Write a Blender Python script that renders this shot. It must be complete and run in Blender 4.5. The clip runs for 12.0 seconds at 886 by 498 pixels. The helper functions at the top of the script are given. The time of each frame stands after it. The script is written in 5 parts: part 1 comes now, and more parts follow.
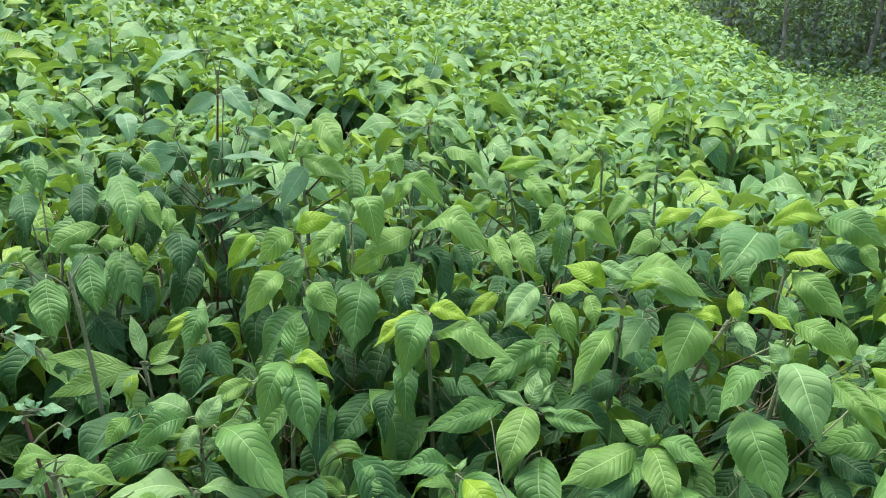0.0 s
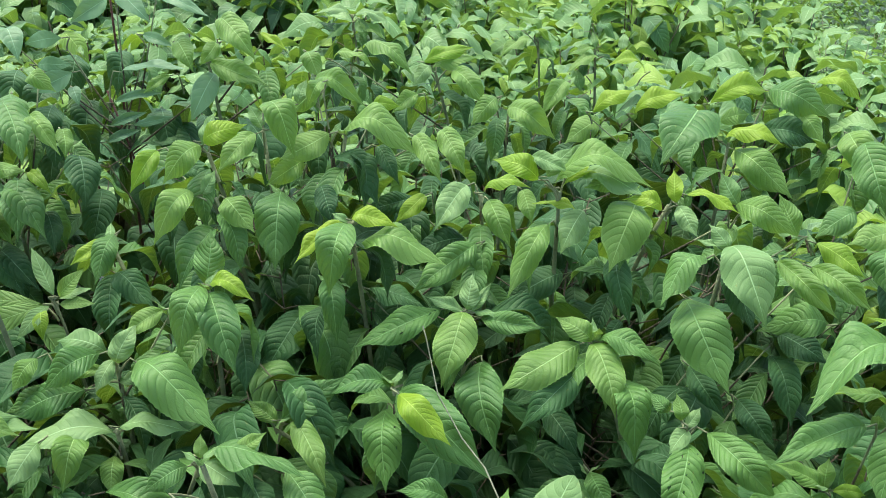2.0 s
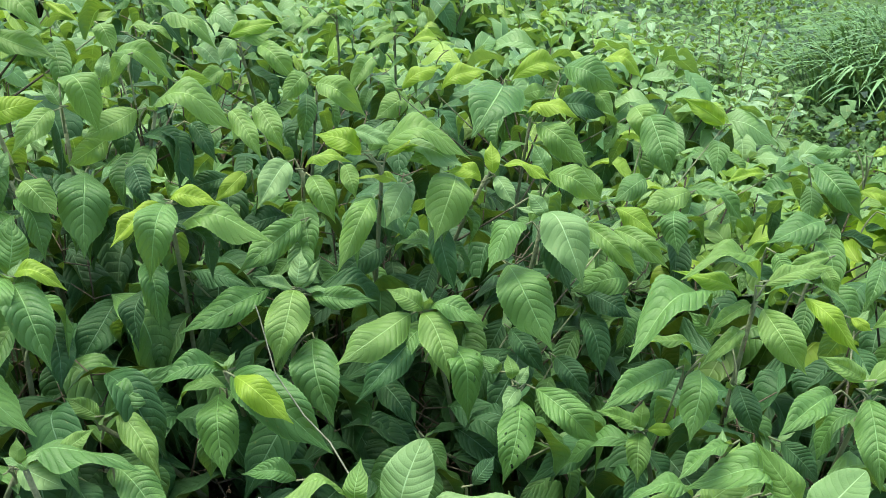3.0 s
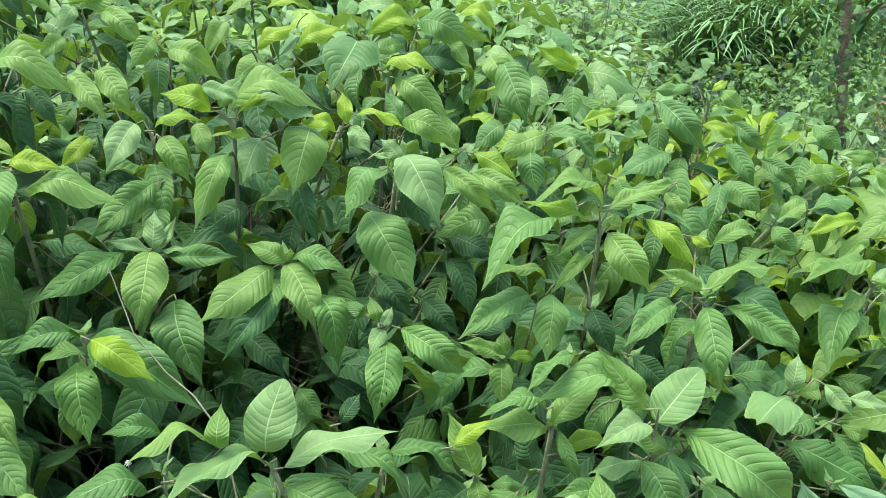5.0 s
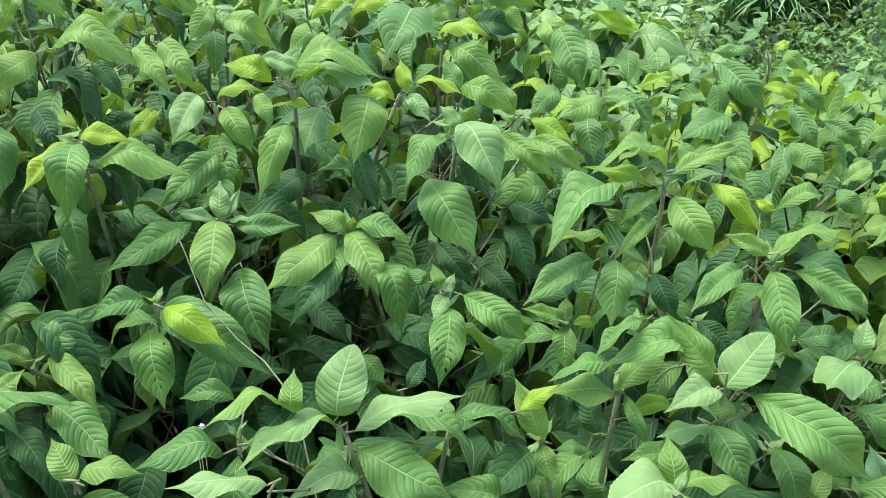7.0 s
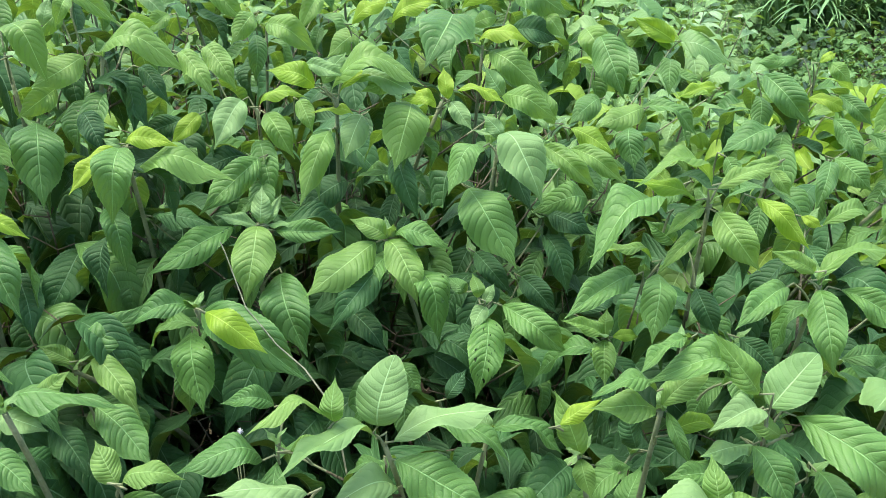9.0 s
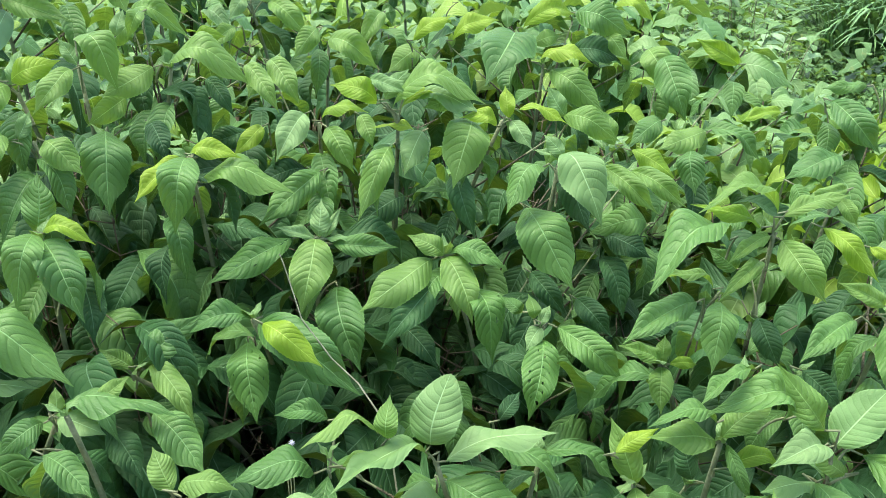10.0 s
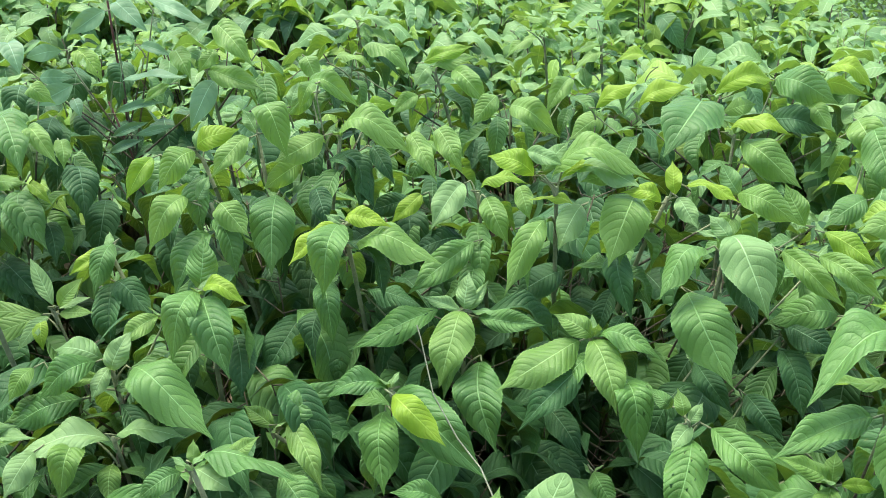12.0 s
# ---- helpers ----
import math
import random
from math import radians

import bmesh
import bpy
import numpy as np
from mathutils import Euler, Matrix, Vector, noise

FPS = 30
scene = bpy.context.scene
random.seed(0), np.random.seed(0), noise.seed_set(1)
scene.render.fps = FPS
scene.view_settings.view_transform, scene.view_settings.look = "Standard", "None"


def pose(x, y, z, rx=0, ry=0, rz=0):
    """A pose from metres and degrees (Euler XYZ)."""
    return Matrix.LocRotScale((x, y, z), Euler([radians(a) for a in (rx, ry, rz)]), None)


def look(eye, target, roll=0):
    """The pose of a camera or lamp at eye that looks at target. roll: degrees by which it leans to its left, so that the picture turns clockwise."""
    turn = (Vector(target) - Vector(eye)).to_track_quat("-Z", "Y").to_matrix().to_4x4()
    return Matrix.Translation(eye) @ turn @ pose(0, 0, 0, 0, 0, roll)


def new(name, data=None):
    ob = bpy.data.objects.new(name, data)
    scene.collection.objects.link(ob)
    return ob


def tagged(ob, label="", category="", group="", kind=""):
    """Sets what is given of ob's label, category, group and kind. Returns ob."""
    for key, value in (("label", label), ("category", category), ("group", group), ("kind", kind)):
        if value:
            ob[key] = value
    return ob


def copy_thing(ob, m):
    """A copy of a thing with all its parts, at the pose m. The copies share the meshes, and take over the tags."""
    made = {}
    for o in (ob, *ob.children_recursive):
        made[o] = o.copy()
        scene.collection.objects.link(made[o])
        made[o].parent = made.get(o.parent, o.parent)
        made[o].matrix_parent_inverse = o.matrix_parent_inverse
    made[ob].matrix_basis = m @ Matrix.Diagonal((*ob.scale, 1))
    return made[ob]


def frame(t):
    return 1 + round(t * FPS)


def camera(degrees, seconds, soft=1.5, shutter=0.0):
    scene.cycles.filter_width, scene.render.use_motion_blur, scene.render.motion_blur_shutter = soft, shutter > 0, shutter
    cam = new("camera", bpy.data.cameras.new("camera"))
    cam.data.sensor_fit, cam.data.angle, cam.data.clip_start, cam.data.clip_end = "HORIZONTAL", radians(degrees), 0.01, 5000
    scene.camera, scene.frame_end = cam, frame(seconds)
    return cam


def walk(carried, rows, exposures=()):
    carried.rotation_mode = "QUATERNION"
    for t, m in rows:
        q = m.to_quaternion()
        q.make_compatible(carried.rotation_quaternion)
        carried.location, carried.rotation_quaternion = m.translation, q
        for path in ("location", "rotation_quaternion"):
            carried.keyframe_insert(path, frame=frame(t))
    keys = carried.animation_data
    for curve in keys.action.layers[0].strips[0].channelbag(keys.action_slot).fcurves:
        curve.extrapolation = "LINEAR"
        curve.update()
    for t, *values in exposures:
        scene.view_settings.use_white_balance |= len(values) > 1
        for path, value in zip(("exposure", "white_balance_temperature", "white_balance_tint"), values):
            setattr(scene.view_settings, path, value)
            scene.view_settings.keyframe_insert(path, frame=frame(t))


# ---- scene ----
cam = camera(54.9, 12.0, soft=0.6)
PATH = [
    (0, (0.051, -0.067, 1.699), (-0.176, 1.839, 1.139), 3.5),
    (0.5, (0.145, -0.018, 1.691), (-0.052, 1.866, 1.048), 2.0),
    (1, (0.199, 0.01, 1.685), (0.016, 1.87, 0.973), 1.2),
    (1.5, (0.2, 0.027, 1.674), (0.036, 1.873, 0.922), -0.0),
    (2, (0.097, 0.036, 1.669), (-0.016, 1.877, 0.895), 0.3),
    (2.5, (0.05, 0.029, 1.667), (0.228, 1.864, 0.891), 1.9),
    (2.7, (0.028, 0.033, 1.663), (0.359, 1.839, 0.87), 3.9),
    (4.3, (0.059, -0.02, 1.642), (0.505, 1.759, 0.845), 3.4),
    (4.5, (0.064, -0.024, 1.64), (0.54, 1.748, 0.844), 2.9),
    (5, (0.082, -0.026, 1.619), (0.693, 1.687, 0.787), 2.6),
    (5.5, (0.089, -0.034, 1.616), (0.788, 1.612, 0.721), 2.9),
    (6, (0.066, -0.026, 1.631), (0.734, 1.631, 0.731), 2.3),
    (6.5, (0.05, -0.023, 1.624), (0.596, 1.675, 0.72), 0.7),
    (6.7, (0.051, -0.023, 1.62), (0.566, 1.685, 0.716), 0.4),
    (8.5, (0.043, -0.023, 1.618), (0.539, 1.693, 0.719), 1.3),
    (9, (0.032, -0.007, 1.63), (0.479, 1.721, 0.728), 1.0),
    (9.5, (0.028, 0.007, 1.635), (0.413, 1.758, 0.75), 1.0),
    (10, (0.017, 0.004, 1.633), (0.36, 1.77, 0.759), 1.4),
    (10.5, (0.034, 0.003, 1.633), (0.328, 1.795, 0.796), 0.8),
    (11, (0.091, 0.023, 1.644), (0.276, 1.857, 0.868), 1.6),
    (11.5, (0.144, 0.038, 1.642), (0.092, 1.887, 0.88), -0.5),
    (12, (0.15, 0.052, 1.645), (-0.028, 1.896, 0.891), -2.0),
]
walk(cam, [(t, look(eye, target, roll)) for t, eye, target, roll in PATH],
     exposures=[(0.0, 1.11), (2.5, 1.10), (4.5, 1.21), (9.5, 1.27), (11.0, 1.28), (12.0, 1.33)])

# ---- light ----
world = bpy.data.worlds.new("overcast_sky")
scene.world = world
world.use_nodes = True
wn = world.node_tree.nodes
sky = wn.new("ShaderNodeTexSky")
sky.sky_type, sky.sun_disc = "NISHITA", False
sky.sun_elevation, sky.sun_rotation = radians(77), radians(299)
sky.air_density, sky.dust_density, sky.ozone_density = 1.0, 3.0, 1.0
wn["Background"].inputs["Strength"].default_value = 0.175
world.node_tree.links.new(sky.outputs[0], wn["Background"].inputs["Color"])
sun = new("sun", bpy.data.lights.new("sun", "SUN"))
sun.data.energy, sun.data.angle, sun.data.color = 2.55, radians(40), (1.0, 0.95, 0.83)
sun.matrix_world = look((-2.5, 1.4, 12), (0, 0, 0))


# ---- materials ----
def links(mat):
    mat.use_nodes = True
    nt = mat.node_tree
    return nt, nt.nodes, nt.links, nt.nodes["Principled BSDF"]


def math_node(nt, op, a, b=None, clamp=False):
    n = nt.nodes.new("ShaderNodeMath")
    n.operation, n.use_clamp = op, clamp
    for k, v in enumerate((a, b)):
        if v is None:
            continue
        if isinstance(v, (int, float)):
            n.inputs[k].default_value = v
        else:
            nt.links.new(v, n.inputs[k])
    return n.outputs[0]


def mix_node(nt, fac, a, b, how="MIX"):
    n = nt.nodes.new("ShaderNodeMix")
    n.data_type, n.blend_type = "RGBA", how
    for k, v in ((0, fac), (6, a), (7, b)):
        if isinstance(v, (int, float)):
            n.inputs[k].default_value = v
        elif isinstance(v, tuple):
            n.inputs[k].default_value = (*v, 1)
        else:
            nt.links.new(v, n.inputs[k])
    return n.outputs[2]


def noise_node(nt, scale, detail=3, coord="Object"):
    tc = nt.nodes.new("ShaderNodeTexCoord")
    n = nt.nodes.new("ShaderNodeTexNoise")
    n.inputs["Scale"].default_value, n.inputs["Detail"].default_value = scale, detail
    nt.links.new(tc.outputs[coord], n.inputs["Vector"])
    return n.outputs["Fac"]


def leaf_material(name, dark, light, glow, veins=12, by_island=False, rough=0.5, thin=0.22, relief=0.55, holes=False, sheen=0.45):
    """A leaf: sunken side veins that run up to the margin, pale midrib, mottling, light that shines through."""
    mat = bpy.data.materials.new(name)
    nt, nodes, ln, bsdf = links(mat)
    uv = nodes.new("ShaderNodeUVMap")
    sep = nodes.new("ShaderNodeSeparateXYZ")
    ln.new(uv.outputs[0], sep.inputs[0])
    across = math_node(nt, "ABSOLUTE", math_node(nt, "SUBTRACT", math_node(nt, "MULTIPLY", sep.outputs[0], 2.0), 1.0))
    bend = math_node(nt, "MULTIPLY", math_node(nt, "POWER", across, 1.35), 0.17)
    sway = math_node(nt, "MULTIPLY", math_node(nt, "SUBTRACT", noise_node(nt, 4.0, 2), 0.5), 0.035)
    phase = math_node(nt, "MULTIPLY", math_node(nt, "ADD", math_node(nt, "SUBTRACT", sep.outputs[1], bend), sway), veins * math.pi)
    ridge = math_node(nt, "POWER", math_node(nt, "ABSOLUTE", math_node(nt, "SINE", phase)), 0.38)
    rib = math_node(nt, "MULTIPLY", math_node(nt, "SUBTRACT", across, 0.014), 45.0, True)
    if by_island:
        geo = nodes.new("ShaderNodeNewGeometry")
        rnd = geo.outputs["Random Per Island"]
    else:
        info = nodes.new("ShaderNodeObjectInfo")
        rnd = info.outputs["Random"]
    mottle = noise_node(nt, 5.0, 4)
    fac = math_node(nt, "ADD", math_node(nt, "MULTIPLY", rnd, 0.75), math_node(nt, "MULTIPLY", mottle, 0.45), True)
    col = mix_node(nt, fac, dark, light)
    vein_col = mix_node(nt, 0.5, light, tuple(min(0.9, 2.2 * c + 0.05) for c in light))
    side = math_node(nt, "MULTIPLY", math_node(nt, "SUBTRACT", 1.0, ridge), 0.04)
    col = mix_node(nt, side, col, vein_col)
    col = mix_node(nt, rib, tuple(min(0.9, 1.5 * c + 0.07) for c in light), col)
    edge = math_node(nt, "MULTIPLY", math_node(nt, "SUBTRACT", across, 0.9), 4.0, True)
    col = mix_node(nt, edge, col, vein_col)
    spots = noise_node(nt, 17.0, 2)
    worn = math_node(nt, "MULTIPLY", math_node(nt, "SUBTRACT", spots, 0.69), 9.0, True)
    col = mix_node(nt, math_node(nt, "MULTIPLY", worn, 0.45), col, (0.24, 0.22, 0.05))
    ln.new(col, bsdf.inputs["Base Color"])
    bsdf.inputs["Roughness"].default_value = rough
    bsdf.inputs["Specular IOR Level"].default_value = sheen
    net = nodes.new("ShaderNodeTexVoronoi")
    net.feature = "DISTANCE_TO_EDGE"
    net.inputs["Scale"].default_value = 24.0
    ln.new(uv.outputs[0], net.inputs["Vector"])
    cells = math_node(nt, "MULTIPLY", net.outputs["Distance"], 5.0, True)
    height = math_node(nt, "ADD", math_node(nt, "MULTIPLY", ridge, rib),
                       math_node(nt, "ADD", math_node(nt, "MULTIPLY", noise_node(nt, 60.0, 2), 0.2), math_node(nt, "MULTIPLY", cells, 0.15)))
    bump = nodes.new("ShaderNodeBump")
    bump.inputs["Strength"].default_value, bump.inputs["Distance"].default_value = relief, 0.004
    ln.new(height, bump.inputs["Height"])
    ln.new(bump.outputs[0], bsdf.inputs["Normal"])
    shine = nodes.new("ShaderNodeBsdfTranslucent")
    ln.new(mix_node(nt, 0.5, col, glow), shine.inputs["Color"])
    ln.new(bump.outputs[0], shine.inputs["Normal"])
    both = nodes.new("ShaderNodeMixShader")
    both.inputs[0].default_value = thin
    ln.new(bsdf.outputs[0], both.inputs[1])
    ln.new(shine.outputs[0], both.inputs[2])
    out = both.outputs[0]
    if holes:
        gap = nodes.new("ShaderNodeBsdfTransparent")
        cut = nodes.new("ShaderNodeMixShader")
        bitten = math_node(nt, "MULTIPLY", math_node(nt, "SUBTRACT", noise_node(nt, 11.0, 1), 0.70), 60.0, True)
        ln.new(math_node(nt, "MULTIPLY", bitten, rib), cut.inputs[0])
        ln.new(out, cut.inputs[1])
        ln.new(gap.outputs[0], cut.inputs[2])
        out = cut.outputs[0]
    ln.new(out, nodes["Material Output"].inputs["Surface"])
    return mat


def plain_material(name, a, b, scale, rough=0.8, relief=0.4, depth=0.01, detail=6):
    mat = bpy.data.materials.new(name)
    nt, nodes, ln, bsdf = links(mat)
    big, fine = noise_node(nt, scale, detail), noise_node(nt, scale * 7, 3)
    fac = math_node(nt, "ADD", math_node(nt, "MULTIPLY", math_node(nt, "SUBTRACT", big, 0.5), 2.2),
                    math_node(nt, "ADD", math_node(nt, "MULTIPLY", math_node(nt, "SUBTRACT", fine, 0.5), 1.0), 0.5), True)
    ln.new(mix_node(nt, fac, a, b), bsdf.inputs["Base Color"])
    bsdf.inputs["Roughness"].default_value = rough
    bump = nodes.new("ShaderNodeBump")
    bump.inputs["Strength"].default_value, bump.inputs["Distance"].default_value = relief, depth
    ln.new(fine, bump.inputs["Height"])
    ln.new(bump.outputs[0], bsdf.inputs["Normal"])
    return mat


GLOW = (0.46, 0.74, 0.035)
LEAF = {
    "x": leaf_material("leaf_insect_eaten", (0.046, 0.145, 0.030), (0.10, 0.235, 0.046), GLOW, holes=True),
    # deep green of older leaves, darkened further to paint in interior shade
    "d": leaf_material("leaf_deep_and_shade_green", (0.015, 0.060, 0.017), (0.036, 0.116, 0.030), GLOW, thin=0.08, rough=0.6, sheen=0.35),
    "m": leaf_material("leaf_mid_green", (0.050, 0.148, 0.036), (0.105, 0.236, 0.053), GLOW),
    # fresh leaves, and ridge leaves whose sky light is put into the colour
    "l": leaf_material("leaf_fresh_and_skylit_green", (0.097, 0.222, 0.042), (0.178, 0.320, 0.074), GLOW, rough=0.5, thin=0.34, relief=0.46),
    # downy young leaves, also a painted pale sheen on some ridge leaves
    "y": leaf_material("leaf_downy_young_and_sheen", (0.104, 0.230, 0.066), (0.178, 0.312, 0.112), GLOW, veins=10, rough=0.62, relief=0.36),
    # yellow-green that also paints in backlight on arched leaves
    "g": leaf_material("leaf_yellow_and_backlit_green", (0.125, 0.27, 0.018), (0.25, 0.39, 0.030), GLOW, thin=0.36, relief=0.36),
    "w": leaf_material("leaf_bluish_weed", (0.072, 0.19, 0.085), (0.14, 0.28, 0.135), GLOW, veins=7, rough=0.5, relief=0.25),
}
FOLIAGE = {
    # yellowish upper foliage, with light from behind put into its colour
    "g": leaf_material("foliage_yellow_and_backlit_green", (0.11, 0.25, 0.030), (0.22, 0.36, 0.05), GLOW, by_island=True, thin=0.24),
    # older foliage, its green darkened to stand in for shade between shrubs
    "d": leaf_material("foliage_deep_and_shade_green", (0.019, 0.076, 0.026), (0.044, 0.142, 0.042), GLOW, by_island=True, thin=0.12),
    "m": leaf_material("foliage_mid_green", (0.046, 0.145, 0.044), (0.115, 0.255, 0.078), GLOW, by_island=True),
    "l": leaf_material("foliage_fresh_green", (0.095, 0.225, 0.062), (0.185, 0.33, 0.115), GLOW, by_island=True, thin=0.22),
    # young tips; the bluish pale tone also paints highlights on distant leaves
    "y": leaf_material("foliage_young_and_highlight", (0.17, 0.33, 0.15), (0.28, 0.43, 0.24), GLOW, by_island=True, rough=0.65),
    # canopy shade and distant haze are put into this dark bluish green
    "f": leaf_material("foliage_forest_shade_haze", (0.011, 0.036, 0.025), (0.030, 0.075, 0.050), GLOW, by_island=True, rough=0.6),
    "s": leaf_material("foliage_small_weeds", (0.05, 0.15, 0.04), (0.14, 0.28, 0.09), GLOW, by_island=True, rough=0.6),
    "b": leaf_material("foliage_grass_blades", (0.022, 0.090, 0.026), (0.16, 0.32, 0.11), GLOW, veins=1, by_island=True, relief=0.1, thin=0.08),
    "r": leaf_material("foliage_dry_straw", (0.20, 0.16, 0.10), (0.40, 0.34, 0.24), (0.5, 0.4, 0.25), veins=1, by_island=True, rough=0.8, relief=0.1),
}
GREEN_STEM = plain_material("stem_downy_green_brown", (0.12, 0.155, 0.07), (0.23, 0.265, 0.135), 25, 0.75)
WOOD_STEM = plain_material("stem_brown_bark", (0.045, 0.043, 0.023), (0.105, 0.096, 0.052), 30, 0.85, 0.8)
DARK_STEM = plain_material("stem_dark_bark", (0.045, 0.042, 0.024), (0.11, 0.092, 0.052), 30, 0.85)
RED_STEM = plain_material("stem_dark_red", (0.07, 0.025, 0.02), (0.14, 0.05, 0.035), 40, 0.6)
BARK = plain_material("bark_grey_brown", (0.14, 0.125, 0.105), (0.36, 0.32, 0.27), 6, 0.9, 0.8, 0.03)
DARK_BARK = plain_material("bark_weathered_brown", (0.18, 0.13, 0.09), (0.40, 0.30, 0.21), 14, 0.9, 0.9, 0.02)
FLOWER = plain_material("petals_white_lilac", (0.62, 0.60, 0.78), (0.85, 0.85, 0.88), 200, 0.7)


# ---- ground ----
def edge_x(y):
    """Where the planted field ends."""
    return 1.80 + 0.12 * min(3.5, max(0.0, y - 2.5)) + 0.088 * max(0.0, y - 6.0) + 0.12 * math.sin(1.3 * y)


def smooth(a, b, x):
    k = min(1.0, max(0.0, (x - a) / (b - a)))
    return k * k * (3 - 2 * k)


def rise(x, y):
    """The height of the ground: falls to one side, climbs behind, with a bank past the field's edge."""
    z = -0.10 * max(-14.0, min(x, 3.0 + 0.1 * max(0.0, y)))
    z += 0.055 * max(0.0, min(y, 60.0) - 6.0) * smooth(5.0, 12.0, y) * (1 - smooth(2.0, 14.0, x - 0.13 * y))
    z += 0.9 * smooth(2.5, 7.0, x) * (1 - smooth(6.0, 11.0, y)) * smooth(-6, 0, y)
    z += 9.0 * smooth(36.0, 90.0, math.hypot(x, y)) * smooth(-10, 30, y)
    return z + 0.035 * noise.noise((0.9 * x, 0.9 * y, 3.0))


def ground_sheet():
    verts, faces, turns = [], [], 120
    radii = [0.0] + [0.25 * 1.075 ** k for k in range(118)]
    for r in radii:
        for k in range(turns):
            a = 2 * math.pi * k / turns
            verts.append((r * math.cos(a), 1 + r * math.sin(a), rise(r * math.cos(a), 1 + r * math.sin(a))))
    for i in range(len(radii) - 1):
        for k in range(turns):
            j = (k + 1) % turns
            faces.append((i * turns + k, (i + 1) * turns + k, (i + 1) * turns + j, i * turns + j))
    me = bpy.data.meshes.new("ground")
    me.from_pydata(verts, [], faces)
    me.shade_smooth()
    mat = bpy.data.materials.new("ground_soil_and_green")
    nt, nodes, ln, bsdf = links(mat)
    soil = mix_node(nt, noise_node(nt, 9, 8), (0.07, 0.054, 0.036), (0.25, 0.19, 0.13))
    litter = math_node(nt, "MULTIPLY", math_node(nt, "SUBTRACT", noise_node(nt, 16, 7), 0.52), 6.0, True)
    soil = mix_node(nt, math_node(nt, "MULTIPLY", litter, 0.5), soil, (0.30, 0.23, 0.155))
    green = mix_node(nt, noise_node(nt, 14, 6), (0.02, 0.06, 0.015), (0.08, 0.17, 0.04))
    where = nodes.new("ShaderNodeTexCoord")
    split = nodes.new("ShaderNodeSeparateXYZ")
    ln.new(where.outputs["Object"], split.inputs[0])
    behind = math_node(nt, "MULTIPLY", math_node(nt, "SUBTRACT", split.outputs[1], 5.5), 0.25, True)
    moss = math_node(nt, "MULTIPLY", math_node(nt, "SUBTRACT", math_node(nt, "ADD", noise_node(nt, 1.6, 6), behind), 0.5), 7.0, True)
    ln.new(mix_node(nt, moss, soil, green), bsdf.inputs["Base Color"])
    bsdf.inputs["Roughness"].default_value = 0.95
    bump = nodes.new("ShaderNodeBump")
    bump.inputs["Strength"].default_value, bump.inputs["Distance"].default_value = 0.9, 0.03
    ln.new(noise_node(nt, 25, 8), bump.inputs["Height"])
    ln.new(bump.outputs[0], bsdf.inputs["Normal"])
    me.materials.append(mat)
    return tagged(new("ground", me), "brown soil with leaf litter and patches of low green growth", "ground", kind="structure")


ground_sheet()


# ---- leaves and stems ----
def leaf_shape(s):
    """Half width of an ovate leaf with a drawn-out tip, from base 0 to tip 1; its widest is 1."""
    if s < 0.42:
        w = math.sin(math.pi / 2 * s / 0.42) ** 0.84
    else:
        k = (s - 0.42) / 0.58
        w = (1 - k ** 1.8) * (1 - 0.55 * smooth(0.45, 0.9, k))
    return max(0.0, w)


def round_shape(s):
    return math.sin(math.pi * s ** 0.82) ** 0.62


def oval_shape(s):
    return math.sin(math.pi * s ** 0.85) ** 0.85


def narrow_shape(s):
    return math.sin(math.pi * s ** 0.9) ** 1.1


def leaf_arrays(nl, nw, sag, fold, wave, curl, teeth, rng, shape=leaf_shape):
    """A leaf one metre from base to tip along y, one metre wide at scale 1, upper side to z."""
    verts, uvs, faces = [], [], []
    p1, p2 = rng.uniform(0, 6.28), rng.uniform(0, 6.28)
    for i in range(nl + 1):
        s = i / nl
        half = 0.5 * max(shape(s), 0.004)
        z0 = sag * math.sin(math.pi * s ** 0.72) + 0.06 * sag * math.sin(9 * s + p1)
        slope = sag * math.pi * math.cos(math.pi * s ** 0.72)
        for j in range(nw + 1):
            u = 2 * j / nw - 1
            a = abs(u)
            tooth = 1 + (teeth * (1 if i % 2 else -1) if a > 0.99 and 0 < i < nl else 0)
            x = half * u * tooth * (1 - 0.25 * fold * a)
            z = z0 + half * a * (fold - (fold + curl) * 0.42 * a) + wave * half * a * math.sin(11 * s + (p1 if u > 0 else p2))
            y = s - 0.10 * slope * half * a * fold
            verts.append((x + 0.22 * math.sin(p1 + 2 * p2) * s * s, y, z))
            uvs.append(((u + 1) / 2, s))
    for i in range(nl):
        for j in range(nw):
            a = i * (nw + 1) + j
            faces.append((a, a + 1, a + nw + 2, a + nw + 1))
    return np.array(verts), np.array(uvs), faces


def mesh_from(name, verts, uvs, faces, mats, which=None, smooth_faces=True):
    me = bpy.data.meshes.new(name)
    me.from_pydata([tuple(v) for v in verts], [], faces)
    for m in mats:
        me.materials.append(m)
    if uvs is not None:
        layer = me.uv_layers.new(name="UVMap")
        corner = np.empty(len(me.loops), dtype=np.int32)
        me.loops.foreach_get("vertex_index", corner)
        layer.data.foreach_set("uv", np.asarray(uvs, dtype=np.float32)[corner].ravel())
    if which is not None:
        me.polygons.foreach_set("material_index", np.asarray(which, dtype=np.int32))
    if smooth_faces:
        me.shade_smooth()
    me.update()
    return me


